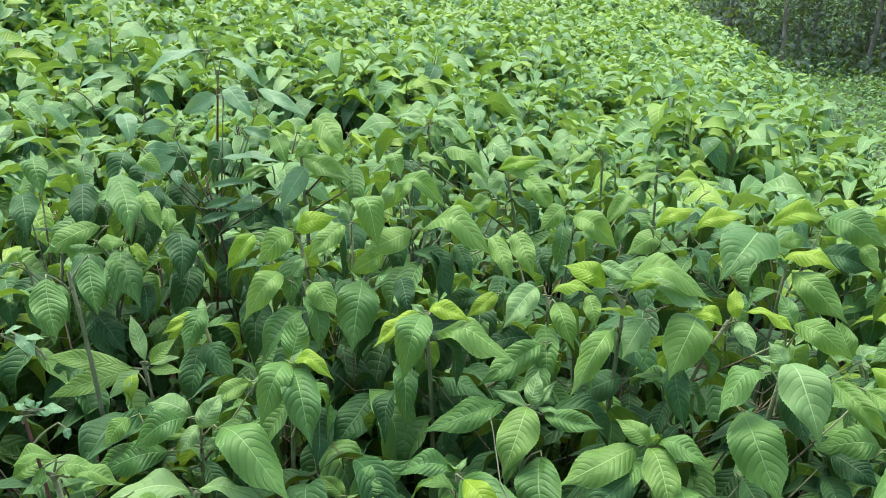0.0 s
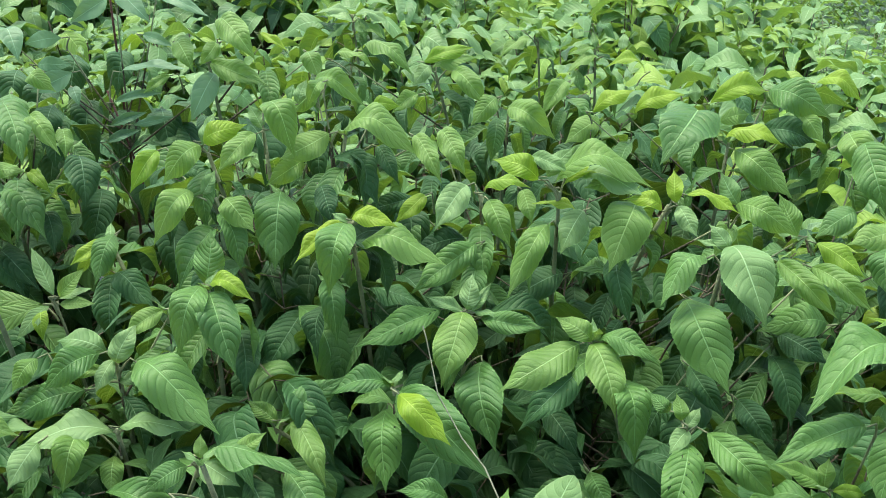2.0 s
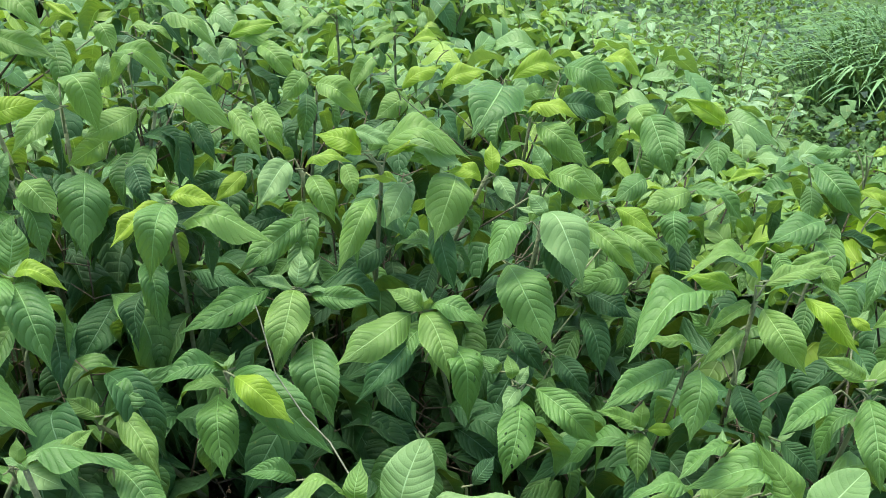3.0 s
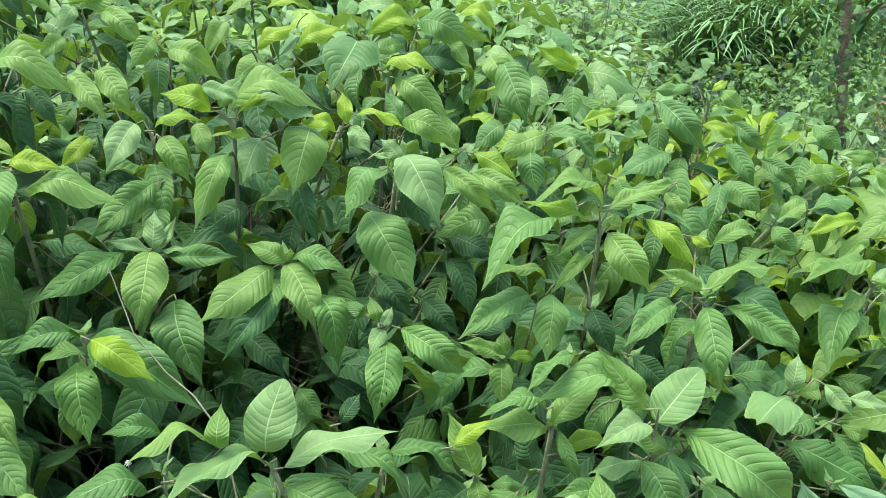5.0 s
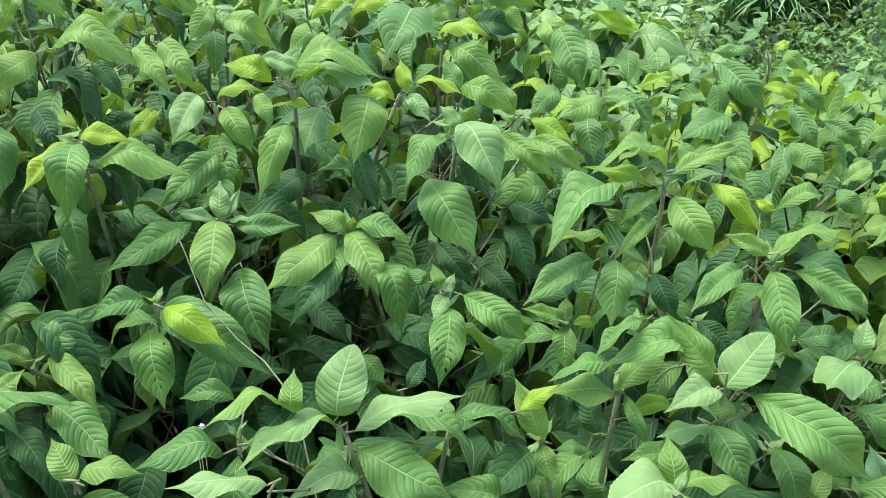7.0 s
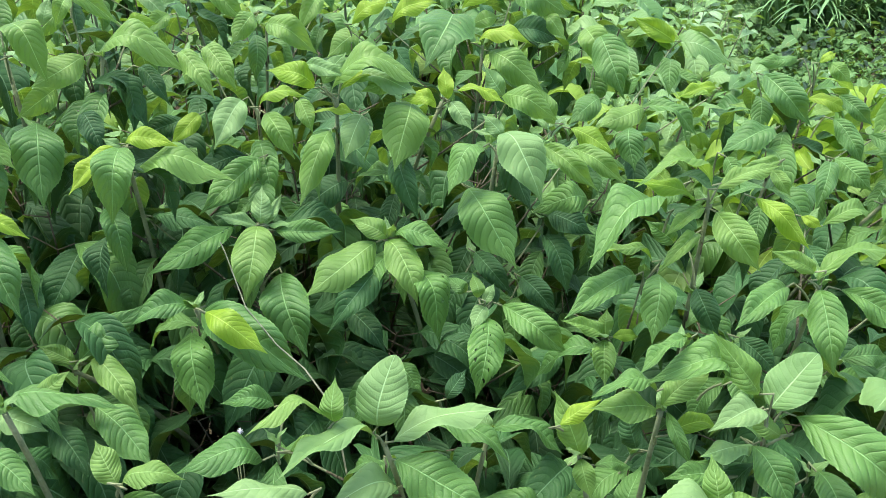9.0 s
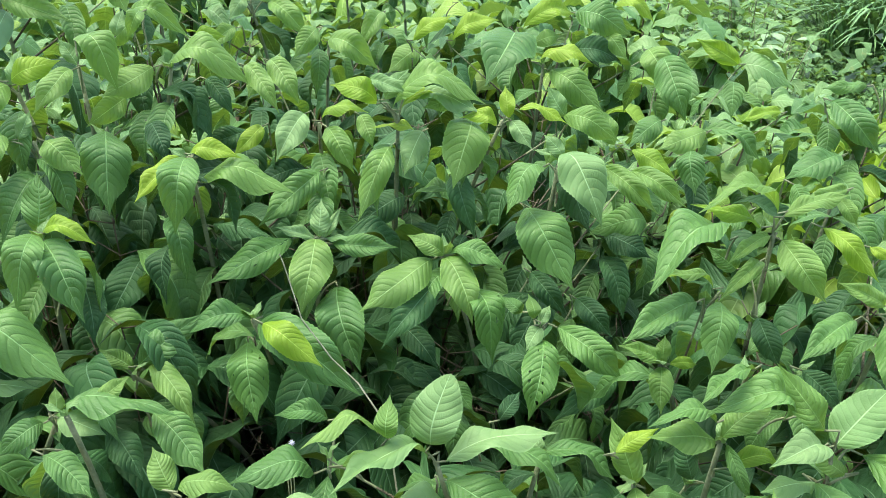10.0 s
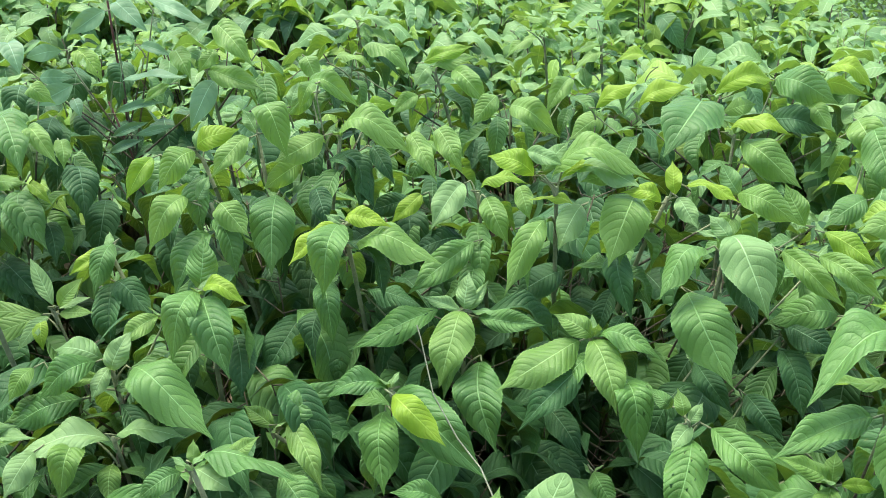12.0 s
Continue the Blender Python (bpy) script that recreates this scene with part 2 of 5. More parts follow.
SAGS = (0.03, 0.10, 0.18, 0.27, 0.36, 0.46)
shape_rng = random.Random(11)
HERO_SHAPES = [[leaf_arrays(46, 8, sag, fold, 0.14, 0.45, 0.02, shape_rng) for fold in (0.1, 0.28, 0.46)] for sag in SAGS]
NARROW = [[leaf_arrays(14, 4, sag, fold, 0.06, 0.2, 0.0, shape_rng, narrow_shape) for fold in (0.2, 0.4)] for sag in SAGS]
ROUND = [[leaf_arrays(46, 8, sag, fold, 0.10, 0.4, 0.016, shape_rng, round_shape) for fold in (0.12, 0.35)] for sag in SAGS]
NEAR_SHAPES = [[leaf_arrays(14, 4, sag, fold, 0.13, 0.3, 0.0, shape_rng) for fold in (0.3, 0.55, 0.8)] for sag in SAGS]
MID_SHAPES = [[leaf_arrays(7, 4, sag, fold, 0.12, 0.45, 0.0, shape_rng) for fold in (0.2, 0.55)] for sag in SAGS]
FAR_SHAPES = [[leaf_arrays(4, 2, sag, fold, 0.0, 0.2, 0.0, shape_rng, oval_shape) for fold in (0.3, 0.6)] for sag in SAGS]
TINY_SHAPES = [[leaf_arrays(3, 1, sag, 0.3, 0.0, 0.3, 0.0, shape_rng, oval_shape) for _ in range(2)] for sag in SAGS]
leaf_meshes = {}


def leaf_mesh(tone, sag, variant, narrow=False, fine=False, broad=False, eaten=False):
    bank = NARROW if narrow else ROUND if broad else HERO_SHAPES if fine else NEAR_SHAPES
    i = min(range(len(SAGS)), key=lambda k: abs(SAGS[k] - sag))
    j = variant % len(bank[i])
    key = (tone, i, j, narrow, fine, broad, eaten)
    if key not in leaf_meshes:
        v, uv, f = bank[i][j]
        leaf_meshes[key] = mesh_from("leaf", v, uv, f, [LEAF["x" if eaten else tone]])
    return leaf_meshes[key]


def leaf_pose(base, yaw, pitch, roll, length, width):
    """yaw: which way the tip points, from +y to the left; pitch: up; roll: leans the blade about its own line."""
    turn = Euler((radians(pitch), 0, radians(yaw))).to_matrix().to_4x4() @ Matrix.Rotation(radians(roll), 4, "Y")
    return Matrix.Translation(base) @ turn @ Matrix.Diagonal((width, length, length, 1))


def tube(verts, faces, points, r0, r1, sides=5):
    """Adds a tapered tube along points to the lists."""
    start = len(verts)
    n = len(points)
    for i, p in enumerate(points):
        p = Vector(p)
        d = Vector(points[min(i + 1, n - 1)]) - Vector(points[max(i - 1, 0)])
        d = d.normalized() if d.length > 1e-9 else Vector((0, 0, 1))
        a = d.cross(Vector((0.31, 0.94, 0.13))).normalized()
        b = d.cross(a)
        r = r0 + (r1 - r0) * i / (n - 1)
        for k in range(sides):
            t = 2 * math.pi * k / sides
            verts.append(tuple(p + r * (math.cos(t) * a + math.sin(t) * b)))
    for i in range(n - 1):
        for k in range(sides):
            q = start + i * sides
            j = (k + 1) % sides
            faces.append((q + k, q + j, q + sides + j, q + sides + k))
    faces.append(tuple(start + (n - 1) * sides + k for k in range(sides)))


def bow(a, b, lift, steps=6):
    """Points from a to b that leave a upwards."""
    a, b = Vector(a), Vector(b)
    mid = a.lerp(b, 0.5)
    mid = Vector((mid.x + (a.x - b.x) * lift, mid.y + (a.y - b.y) * lift, mid.z + 0.1 * (b.z - a.z)))
    out = []
    for i in range(steps + 1):
        t = i / steps
        out.append(tuple((1 - t) ** 2 * a + 2 * t * (1 - t) * mid + t * t * b))
    return out


def part(name, me, parent, label=""):
    ob = new(name, me)
    ob.parent = parent
    return tagged(ob, label)


def shoot_leaves(rng, node, heading, pairs=5, size=1.0, top=0):
    """Opposite leaf pairs, each turned a quarter against the next: small and upright at the tip, larger and hanging below."""
    rows = []
    # tone d at the bottom: older leaves with shade painted into the colour
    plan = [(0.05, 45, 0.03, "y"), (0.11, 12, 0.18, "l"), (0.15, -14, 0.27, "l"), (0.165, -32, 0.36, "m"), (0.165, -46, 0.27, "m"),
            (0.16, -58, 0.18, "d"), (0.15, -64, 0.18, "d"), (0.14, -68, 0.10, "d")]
    down = 0.0
    lean = Vector((rng.uniform(-0.2, 0.2), rng.uniform(-0.2, 0.2), 1)).normalized()
    for i in range(top, min(len(plan), top + pairs)):
        length, pitch, sag, tone = plan[i]
        for side in (0, 180):
            yaw = heading + 90 * i + side + rng.uniform(-22, 22)
            ln = length * size * rng.uniform(0.82, 1.15)
            pit = pitch + rng.uniform(-13, 13)
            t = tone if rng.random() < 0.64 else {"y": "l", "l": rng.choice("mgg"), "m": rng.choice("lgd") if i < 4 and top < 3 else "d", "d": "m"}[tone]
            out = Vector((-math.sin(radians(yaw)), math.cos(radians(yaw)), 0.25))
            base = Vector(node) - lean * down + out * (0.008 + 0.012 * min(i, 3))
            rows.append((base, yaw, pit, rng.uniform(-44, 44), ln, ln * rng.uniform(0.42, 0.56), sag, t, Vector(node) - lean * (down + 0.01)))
        down += 0.018 + 0.014 * i
    return rows


def bush_plan(rng, height, radius, shoots, pairs=6, low=0.0, size=1.0):
    """Shoot tips over a dome, their leaves and the stems that carry them, round the point 0, 0, 0."""
    leaves, stems = [], []
    for k in range(shoots):
        r = radius * math.sqrt((k + 0.5) / shoots)
        a = 2.4 * k + rng.uniform(-0.4, 0.4)
        z = height * (1 - 0.22 * (r / radius) ** 2) * rng.uniform(0.86, 1.04) - low * rng.random()
        node = Vector((r * math.cos(a), r * math.sin(a), z))
        leaves += shoot_leaves(rng, node, rng.uniform(0, 180), pairs, size, 0 if rng.random() < 0.8 else 1)
        stems.append((node, 0.0035))
    return leaves, stems


def stem_mesh(name, leaves, stems, foot, mat, lift=0.25, petioles=True):
    verts, faces = [], []
    for node, r in stems:
        f = Vector(foot) + 0.12 * (Vector((node[0], node[1], 0)) - Vector((foot[0], foot[1], 0)))
        f.z = foot[2] - 0.03
        tube(verts, faces, bow(f, node, lift, 4), r * 2.0, r * 0.8, 4)
    if petioles:
        for row in leaves:
            tube(verts, faces, [row[8], tuple(row[0])], 0.0016, 0.0013, 3)
    me = mesh_from(name, verts, None, faces, [mat])
    return me


def joined_leaves(name, leaves, bank, mats, order, rng):
    """One mesh of many leaves."""
    vs, us, fs, which, at = [], [], [], [], 0
    for base, yaw, pitch, roll, length, width, sag, tone, _ in leaves:
        i = min(range(len(SAGS)), key=lambda k: abs(SAGS[k] - sag))
        v, uv, f = rng.choice(bank[i])
        m = np.array(leaf_pose(base, yaw, pitch, roll, length, width))
        vs.append(v @ m[:3, :3].T + m[:3, 3])
        us.append(uv)
        fs += [tuple(q + at for q in face) for face in f]
        which += [order.index(tone)] * len(f)
        at += len(v)
    return mesh_from(name, np.concatenate(vs), np.concatenate(us), fs, [mats[t] for t in order], which)


def leafy_bush(rng, leaves, stems, label, group="shrubs of the field"):
    """A shrub whose leaves are parts of their own."""
    top = tagged(new("shrub"), label, "shrub", group)
    part("stem", stem_mesh("stem", leaves, stems, (0, 0, 0), WOOD_STEM), top, "woody brown branching stem with leaf stalks")
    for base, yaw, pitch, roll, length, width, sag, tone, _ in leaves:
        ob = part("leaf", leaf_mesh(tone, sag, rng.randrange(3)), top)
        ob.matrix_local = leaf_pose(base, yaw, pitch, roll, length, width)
    return top


def joined_bush(rng, leaves, stems, bank, label, group="shrubs of the field"):
    top = tagged(new("shrub"), label, "shrub", group)
    part("stem", stem_mesh("stem", leaves, stems, (0, 0, 0), WOOD_STEM, petioles=False), top, "woody brown branching stem")
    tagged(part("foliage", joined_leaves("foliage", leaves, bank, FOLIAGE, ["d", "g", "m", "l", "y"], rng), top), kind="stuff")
    return top


# ---- the shrubs nearest the camera, shoot by shoot ----
HERO_CLEAR, PLANTS = [], []
plant_rng = random.Random(3)


def plant(x, y, kind, label):
    """Opens a plant whose foot stands at x, y."""
    HERO_CLEAR.append((x, y, 0.36 if kind == "shrub" else 0.1))
    PLANTS.append({"foot": Vector((x, y, rise(x, y))), "kind": kind, "label": label, "nodes": [], "twigs": [], "leaves": [], "stalks": []})
    return PLANTS[-1]


def shoot(p, x, y, z, side=False):
    """A place where leaves spring: the tip of a main stem, or of a side twig."""
    p["twigs" if side else "nodes"].append(Vector((x, y, z)))
    return p["twigs" if side else "nodes"][-1]


def leaf(p, n, dx, dy, dz, yaw, pitch, roll, length, width, sag, tone, narrow=False, eaten=False):
    base = n + Vector((dx, dy, dz))
    p["leaves"].append((base, yaw, pitch, roll, length, width, sag, tone, narrow, eaten))
    drop = min(0.0, dz) - 0.9 * math.hypot(dx, dy)
    way = (p["foot"] - n) * 0.35
    way.z = 0
    at = n + Vector((0, 0, drop)) + way * min(1.0, -drop / max(0.3, n.z - p["foot"].z))
    if (at - base).length > 0.09:
        inward = Vector((p["foot"].x - base.x, p["foot"].y + 0.1 - base.y, 0))
        at = base + (inward.normalized() * 0.6 - Vector((0, 0, 0.8))) * 0.06 if inward.length > 1e-6 else base - Vector((0, 0, 0.06))
    p["stalks"].append((at, base, radians(yaw), radians(pitch)))


# about where the camera stands; fill leaves are dropped to fit its view
VIEW_EYE = Vector((0.1, 0.0, 1.64))


def along(row, part=0.5):
    """A point on the line from a leaf's base to its tip."""
    yaw, pitch = radians(row[1]), radians(row[2])
    return row[0] + part * row[4] * Vector((-math.sin(yaw) * math.cos(pitch), math.cos(yaw) * math.cos(pitch), math.sin(pitch)))


def keeps_view_open(c, shown):
    """Whether a fill leaf at c stays out of the camera's view of the outer leaves."""
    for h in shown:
        way = VIEW_EYE - h
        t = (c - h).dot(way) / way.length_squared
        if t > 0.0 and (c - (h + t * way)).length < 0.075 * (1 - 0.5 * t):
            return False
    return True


def grow(p):
    """Builds the plant: a stem to each shoot, the leaves that show, and lower leaves with shade put into their green.
    """
    foot, weed = p["foot"], p["kind"] == "weed"
    top = tagged(new(p["kind"]), p["label"], p["kind"], "weeds between the shrubs" if weed else "shrubs of the field")
    top.location = foot
    for n in p["nodes"]:
        verts, faces = [], []
        f = foot + 0.06 * Vector((n.x - foot.x, n.y - foot.y, 0))
        tube(verts, faces, [Vector(q) - foot for q in bow(f, n, 0.42, 9)], 0.0066 if not weed else 0.005, 0.0036 if not weed else 0.0024, 8)
        part("stem", mesh_from("stem", verts, None, faces, [RED_STEM, RED_STEM] if "red" in p["label"] else [WOOD_STEM, GREEN_STEM],
                               [int(i > 0.45 * len(faces)) for i in range(len(faces))]), top)
    for n in p["twigs"]:
        main = min(p["nodes"], key=lambda q: (q - n).length)
        down = min(0.5, 0.05 + 0.6 * (main - n).length + max(0.0, main.z - n.z)) / max(0.3, main.z - foot.z)
        line = bow(foot + 0.06 * Vector((main.x - foot.x, main.y - foot.y, 0)), main, 0.42, 20)
        at = Vector(line[max(2, round(20 * (1 - down)))])
        verts, faces = [], []
        tube(verts, faces, [Vector(q) - foot for q in bow(at, n, -0.12, 7)], 0.0026, 0.0014, 6)
        part("twig", mesh_from("twig", verts, None, faces, [WOOD_STEM, GREEN_STEM], [int(i > 0.5 * len(faces)) for i in range(len(faces))]), top)
    for a, b, yaw, pitch in p["stalks"]:
        verts, faces = [], []
        back = Vector((math.sin(yaw), -math.cos(yaw), 0.1)) * 0.018
        near = b + back
        tube(verts, faces, [Vector(q) - foot for q in bow(a, near, 0.3, 5)] + [tuple(b - foot)], 0.0022, 0.0014, 5)
        part("leaf_stalk", mesh_from("leaf_stalk", verts, None, faces, [GREEN_STEM]), top)
    for base, yaw, pitch, roll, length, width, sag, tone, narrow, eaten in p["leaves"]:
        ob = part("leaf", leaf_mesh(tone, sag, plant_rng.randrange(3), narrow, True, width > 0.66 * length and tone in "ly", eaten), top)
        ob.matrix_local = leaf_pose(base - foot, yaw, pitch, roll, length, width)
    if weed:
        return
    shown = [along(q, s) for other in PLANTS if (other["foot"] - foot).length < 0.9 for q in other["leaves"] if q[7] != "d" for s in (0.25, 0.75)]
    heights = sorted(n.z for n in p["nodes"])
    low = (heights[0] - 0.05 if foot.y < 1.2 else heights[(len(heights) - 1) // 2]) - foot.z
    rows, verts, faces = [], [], []
    count = FILL_SHOOTS if len(p["nodes"]) > 1 else FILL_SHOOTS - 3
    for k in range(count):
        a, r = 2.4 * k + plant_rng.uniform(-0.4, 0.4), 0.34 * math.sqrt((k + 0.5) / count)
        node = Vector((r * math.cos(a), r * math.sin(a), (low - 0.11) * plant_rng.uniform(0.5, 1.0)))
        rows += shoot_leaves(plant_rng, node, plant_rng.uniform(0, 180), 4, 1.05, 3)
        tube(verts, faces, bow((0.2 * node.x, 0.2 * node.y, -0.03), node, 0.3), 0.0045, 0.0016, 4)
    rows = [q for q in rows if keeps_view_open(along(q) + foot, shown)]
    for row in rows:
        # most mid-green fill becomes d, so its colour carries the inner shade
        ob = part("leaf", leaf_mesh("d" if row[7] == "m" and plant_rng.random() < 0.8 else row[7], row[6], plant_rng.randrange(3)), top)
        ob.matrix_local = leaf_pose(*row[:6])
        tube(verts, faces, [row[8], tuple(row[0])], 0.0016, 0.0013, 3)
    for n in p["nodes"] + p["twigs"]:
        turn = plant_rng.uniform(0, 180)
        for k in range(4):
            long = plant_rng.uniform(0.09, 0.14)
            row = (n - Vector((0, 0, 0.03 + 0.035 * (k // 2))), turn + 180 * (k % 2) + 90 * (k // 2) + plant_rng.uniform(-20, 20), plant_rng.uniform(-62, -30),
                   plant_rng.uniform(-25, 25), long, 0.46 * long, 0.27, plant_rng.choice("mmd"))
            if keeps_view_open(along(row), shown):
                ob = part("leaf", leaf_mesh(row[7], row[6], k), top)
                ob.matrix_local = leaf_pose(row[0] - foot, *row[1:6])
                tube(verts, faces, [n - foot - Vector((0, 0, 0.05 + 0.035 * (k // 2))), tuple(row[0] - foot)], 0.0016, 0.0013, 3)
        if not any(q[7] == "y" and (q[0] - n).length < 0.07 for q in p["leaves"]):
            for k in range(2):
                long = plant_rng.uniform(0.03, 0.05)
                ob = part("leaf", leaf_mesh("y", 0.10, k, False, True), top, "pale downy young leaf")
                ob.matrix_local = leaf_pose(n - foot, turn + 90 + 180 * k, plant_rng.uniform(35, 65), 0, long, 0.42 * long)
    part("inner_stem", mesh_from("inner_stem", verts, None, faces, [DARK_STEM]), top, "brown inner branches in the shade")


FILL_SHOOTS = 17
# tone d in these rows paints shade onto leaves low between the shrubs
p = plant(0.04, 1.42, "shrub", "shrub with a pale three-leaved shoot and ribbed leaves")
n = shoot(p, .057, 1.33, 1.001)
leaf(p, n, .002, 0, .013, -40, 68, 25, .064, .036, .18, 'y')
leaf(p, n, .008, 0, .009, -68, 50, 60, .064, .02, .03, 'y')
leaf(p, n, -.002, 0, .008, 82, 23, -35, .073, .028, .03, 'y')
leaf(p, n, .012, 0, .011, -102, 1, 4, .059, .018, .03, 'y')
leaf(p, n, -.002, 0, .008, 169, -43, -5, .135, .076, .27, 'l')
leaf(p, n, .026, 0, -.002, -107, -4, 54, .112, .045, .1, 'm')
leaf(p, n, -.042, 0, .012, 120, -17, -37, .164, .058, .1, 'm', eaten=True)
leaf(p, n, .03, -.02, -.075, -174, -42, 17, .156, .088, .27, 'm')
n = shoot(p, -.054, 1.21, .93)
leaf(p, n, .009, 0, -.007, -133, -22, 30, .207, .087, .27, 'm')
leaf(p, n, .018, -.08, .04, -132, -23, 33, .116, .045, .27, 'g')
leaf(p, n, -.002, 0, .002, 102, 1, -29, .112, .05, .27, 'm')
leaf(p, n, -.011, 0, -.04, 180, -40, 3, .135, .065, .27, 'm', eaten=True)
n = shoot(p, -.241, 1.17, .87)
leaf(p, n, .011, 0, .017, -75, 39, 61, .129, .053, .1, 'm')
leaf(p, n, .029, 0, .014, -138, -25, 14, .126, .046, .27, 'l')
leaf(p, n, .004, 0, .012, 74, 39, -44, .06, .034, .1, 'l')
leaf(p, n, .007, 0, -.089, -115, -6, 29, .097, .054, .36, 'm')
n = shoot(p, -.119, 1.422, .989, True)
leaf(p, n, 0, -.012, .02, -109, -6, 18, .121, .047, .1, 'd')
p = plant(-0.1, 1.5, "shrub", "dense shrub with long ribbed leaves and arching yellow-green tops")
n = shoot(p, -.143, 1.37, 1.148)
leaf(p, n, -.003, 0, -.002, 168, -44, -11, .131, .07, .46, 'm')
leaf(p, n, -.008, 0, .002, 126, -24, -24, .11, .044, .1, 'g')
leaf(p, n, .004, 0, .008, -104, -4, 42, .084, .038, .36, 'g')
leaf(p, n, -.003, 0, .002, 77, 35, -45, .033, .019, .03, 'y')
leaf(p, n, .013, 0, -.041, -108, -6, 18, .161, .07, .27, 'l')
n = shoot(p, -.184, 1.382, 1.024, True)
leaf(p, n, 0, -.012, .02, -162, -42, 4, .123, .049, .46, 'm')
n = shoot(p, .07, 1.462, 1.067, True)
leaf(p, n, 0, -.012, .02, 124, -21, -57, .154, .059, .18, 'm')
n = shoot(p, -.214, 1.502, 1.153, True)
leaf(p, n, 0, -.012, .02, -145, -38, 24, .082, .046, .27, 'd')
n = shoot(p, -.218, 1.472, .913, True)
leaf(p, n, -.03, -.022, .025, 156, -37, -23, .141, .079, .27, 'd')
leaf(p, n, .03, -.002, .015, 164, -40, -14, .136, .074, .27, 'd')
p = plant(-0.38, 1.36, "shrub", "shrub with hanging ribbed leaves in opposite pairs")
n = shoot(p, -.355, 1.25, 1.072)
leaf(p, n, 0, 0, -.003, -153, -37, 4, .149, .073, .27, 'm')
leaf(p, n, -.006, 0, .007, 161, -38, -24, .122, .058, .46, 'm')
leaf(p, n, .005, 0, .01, -107, -5, 28, .083, .037, .36, 'g')
leaf(p, n, -.012, .02, .004, -37, 68, 54, .091, .051, .18, 'm')
leaf(p, n, .026, .04, -.092, -152, -37, -4, .116, .059, .27, 'd')
n = shoot(p, -.618, 1.48, 1.055)
leaf(p, n, 0, 0, 0, 125, -18, -48, .084, .037, .18, 'g')
leaf(p, n, .009, 0, .017, 167, -39, -27, .107, .047, .27, 'm')
leaf(p, n, -.001, 0, -.064, -127, -22, 20, .126, .056, .27, 'd')
leaf(p, n, .039, 0, -.064, 167, -39, -39, .071, .04, .27, 'd')
p = plant(-0.52, 1.28, "shrub", "green shrub with downy pale shoot tips at the field's edge")
n = shoot(p, -.503, 1.2, .964)
leaf(p, n, .035, 0, .001, -126, -18, 19, .202, .079, .27, 'm')
leaf(p, n, -.024, 0, .015, 127, -16, -49, .101, .056, .46, 'm')
leaf(p, n, -.027, .03, -.002, 84, 17, -37, .086, .048, .36, 'y')
leaf(p, n, -.002, 0, .005, 156, -32, -33, .061, .029, .18, 'y')
leaf(p, n, .002, 0, 0, -48, 63, 53, .075, .042, .27, 'y')
leaf(p, n, 0, 0, -.037, -84, 18, 52, .054, .023, .03, 'y')
leaf(p, n, -.01, 0, -.014, 106, 0, -45, .086, .025, .1, 'l')
n = shoot(p, -.484, 1.13, .884)
leaf(p, n, -.006, 0, -.005, 108, 0, -19, .145, .069, .18, 'y')
leaf(p, n, .006, 0, .005, -90, 2, 4, .119, .045, .1, 'y')
leaf(p, n, -.057, 0, -.007, 180, -33, -16, .099, .056, .46, 'l')
leaf(p, n, -.009, 0, -.05, -175, -34, -13, .066, .037, .27, 'l')
n = shoot(p, -.323, 1.04, .885)
leaf(p, n, .006, 0, .01, -122, -12, 19, .074, .041, .18, 'y')
leaf(p, n, .005, 0, .02, -24, 70, 31, .037, .021, .18, 'l')
leaf(p, n, .01, 0, .02, -107, 1, -9, .167, .055, .18, 'm')
leaf(p, n, -.015, 0, .004, 127, -14, -41, .071, .04, .36, 'm')
leaf(p, n, .061, 0, .031, -78, 32, 50, .055, .03, .18, 'l')
n = shoot(p, -.434, 1.262, 1.016, True)
leaf(p, n, 0, -.012, .02, 124, -17, -50, .073, .041, .1, 'l')
n = shoot(p, -.586, 1.222, .878, True)
leaf(p, n, 0, -.012, .02, 122, -11, -48, .108, .061, .27, 'm')
n = shoot(p, -.578, 1.082, .877, True)
leaf(p, n, 0, -.012, .02, 157, -25, -41, .078, .044, .18, 'y')
# on this and the next two shrubs, lighter tones paint in light from above
p = plant(-0.3, 1.6, "shrub", "dense shrub with arching yellow-green upper leaves")
n = shoot(p, -.395, 1.44, 1.164)
leaf(p, n, -.04, 0, .009, 144, -33, -41, .118, .056, .46, 'l')
leaf(p, n, -.022, 0, .005, -64, 53, 62, .051, .029, .1, 'y')
leaf(p, n, .018, 0, 0, -133, -31, 28, .093, .052, .27, 'l')
n = shoot(p, -.421, 1.5, 1.23)
leaf(p, n, -.012, 0, .011, 134, -28, -52, .098, .054, .46, 'l')
leaf(p, n, -.006, 0, .019, -84, 16, 66, .086, .044, .46, 'g')
leaf(p, n, -.007, 0, .013, -55, 60, 44, .064, .03, .18, 'y')
leaf(p, n, -.093, 0, .001, 149, -36, -47, .094, .044, .27, 'g')
leaf(p, n, .09, 0, .036, 145, -36, -37, .102, .046, .27, 'l')
n = shoot(p, -.33, 1.55, 1.26)
leaf(p, n, .009, 0, .045, -145, -39, 8, .121, .065, .46, 'l')
leaf(p, n, -.001, 0, .002, 57, 59, -38, .053, .029, .03, 'y')
leaf(p, n, .068, 0, .05, -37, 68, 37, .049, .027, .1, 'y')
leaf(p, n, .062, .04, -.068, 122, -21, -69, .087, .048, .46, 'l')
n = shoot(p, -.178, 1.56, 1.25)
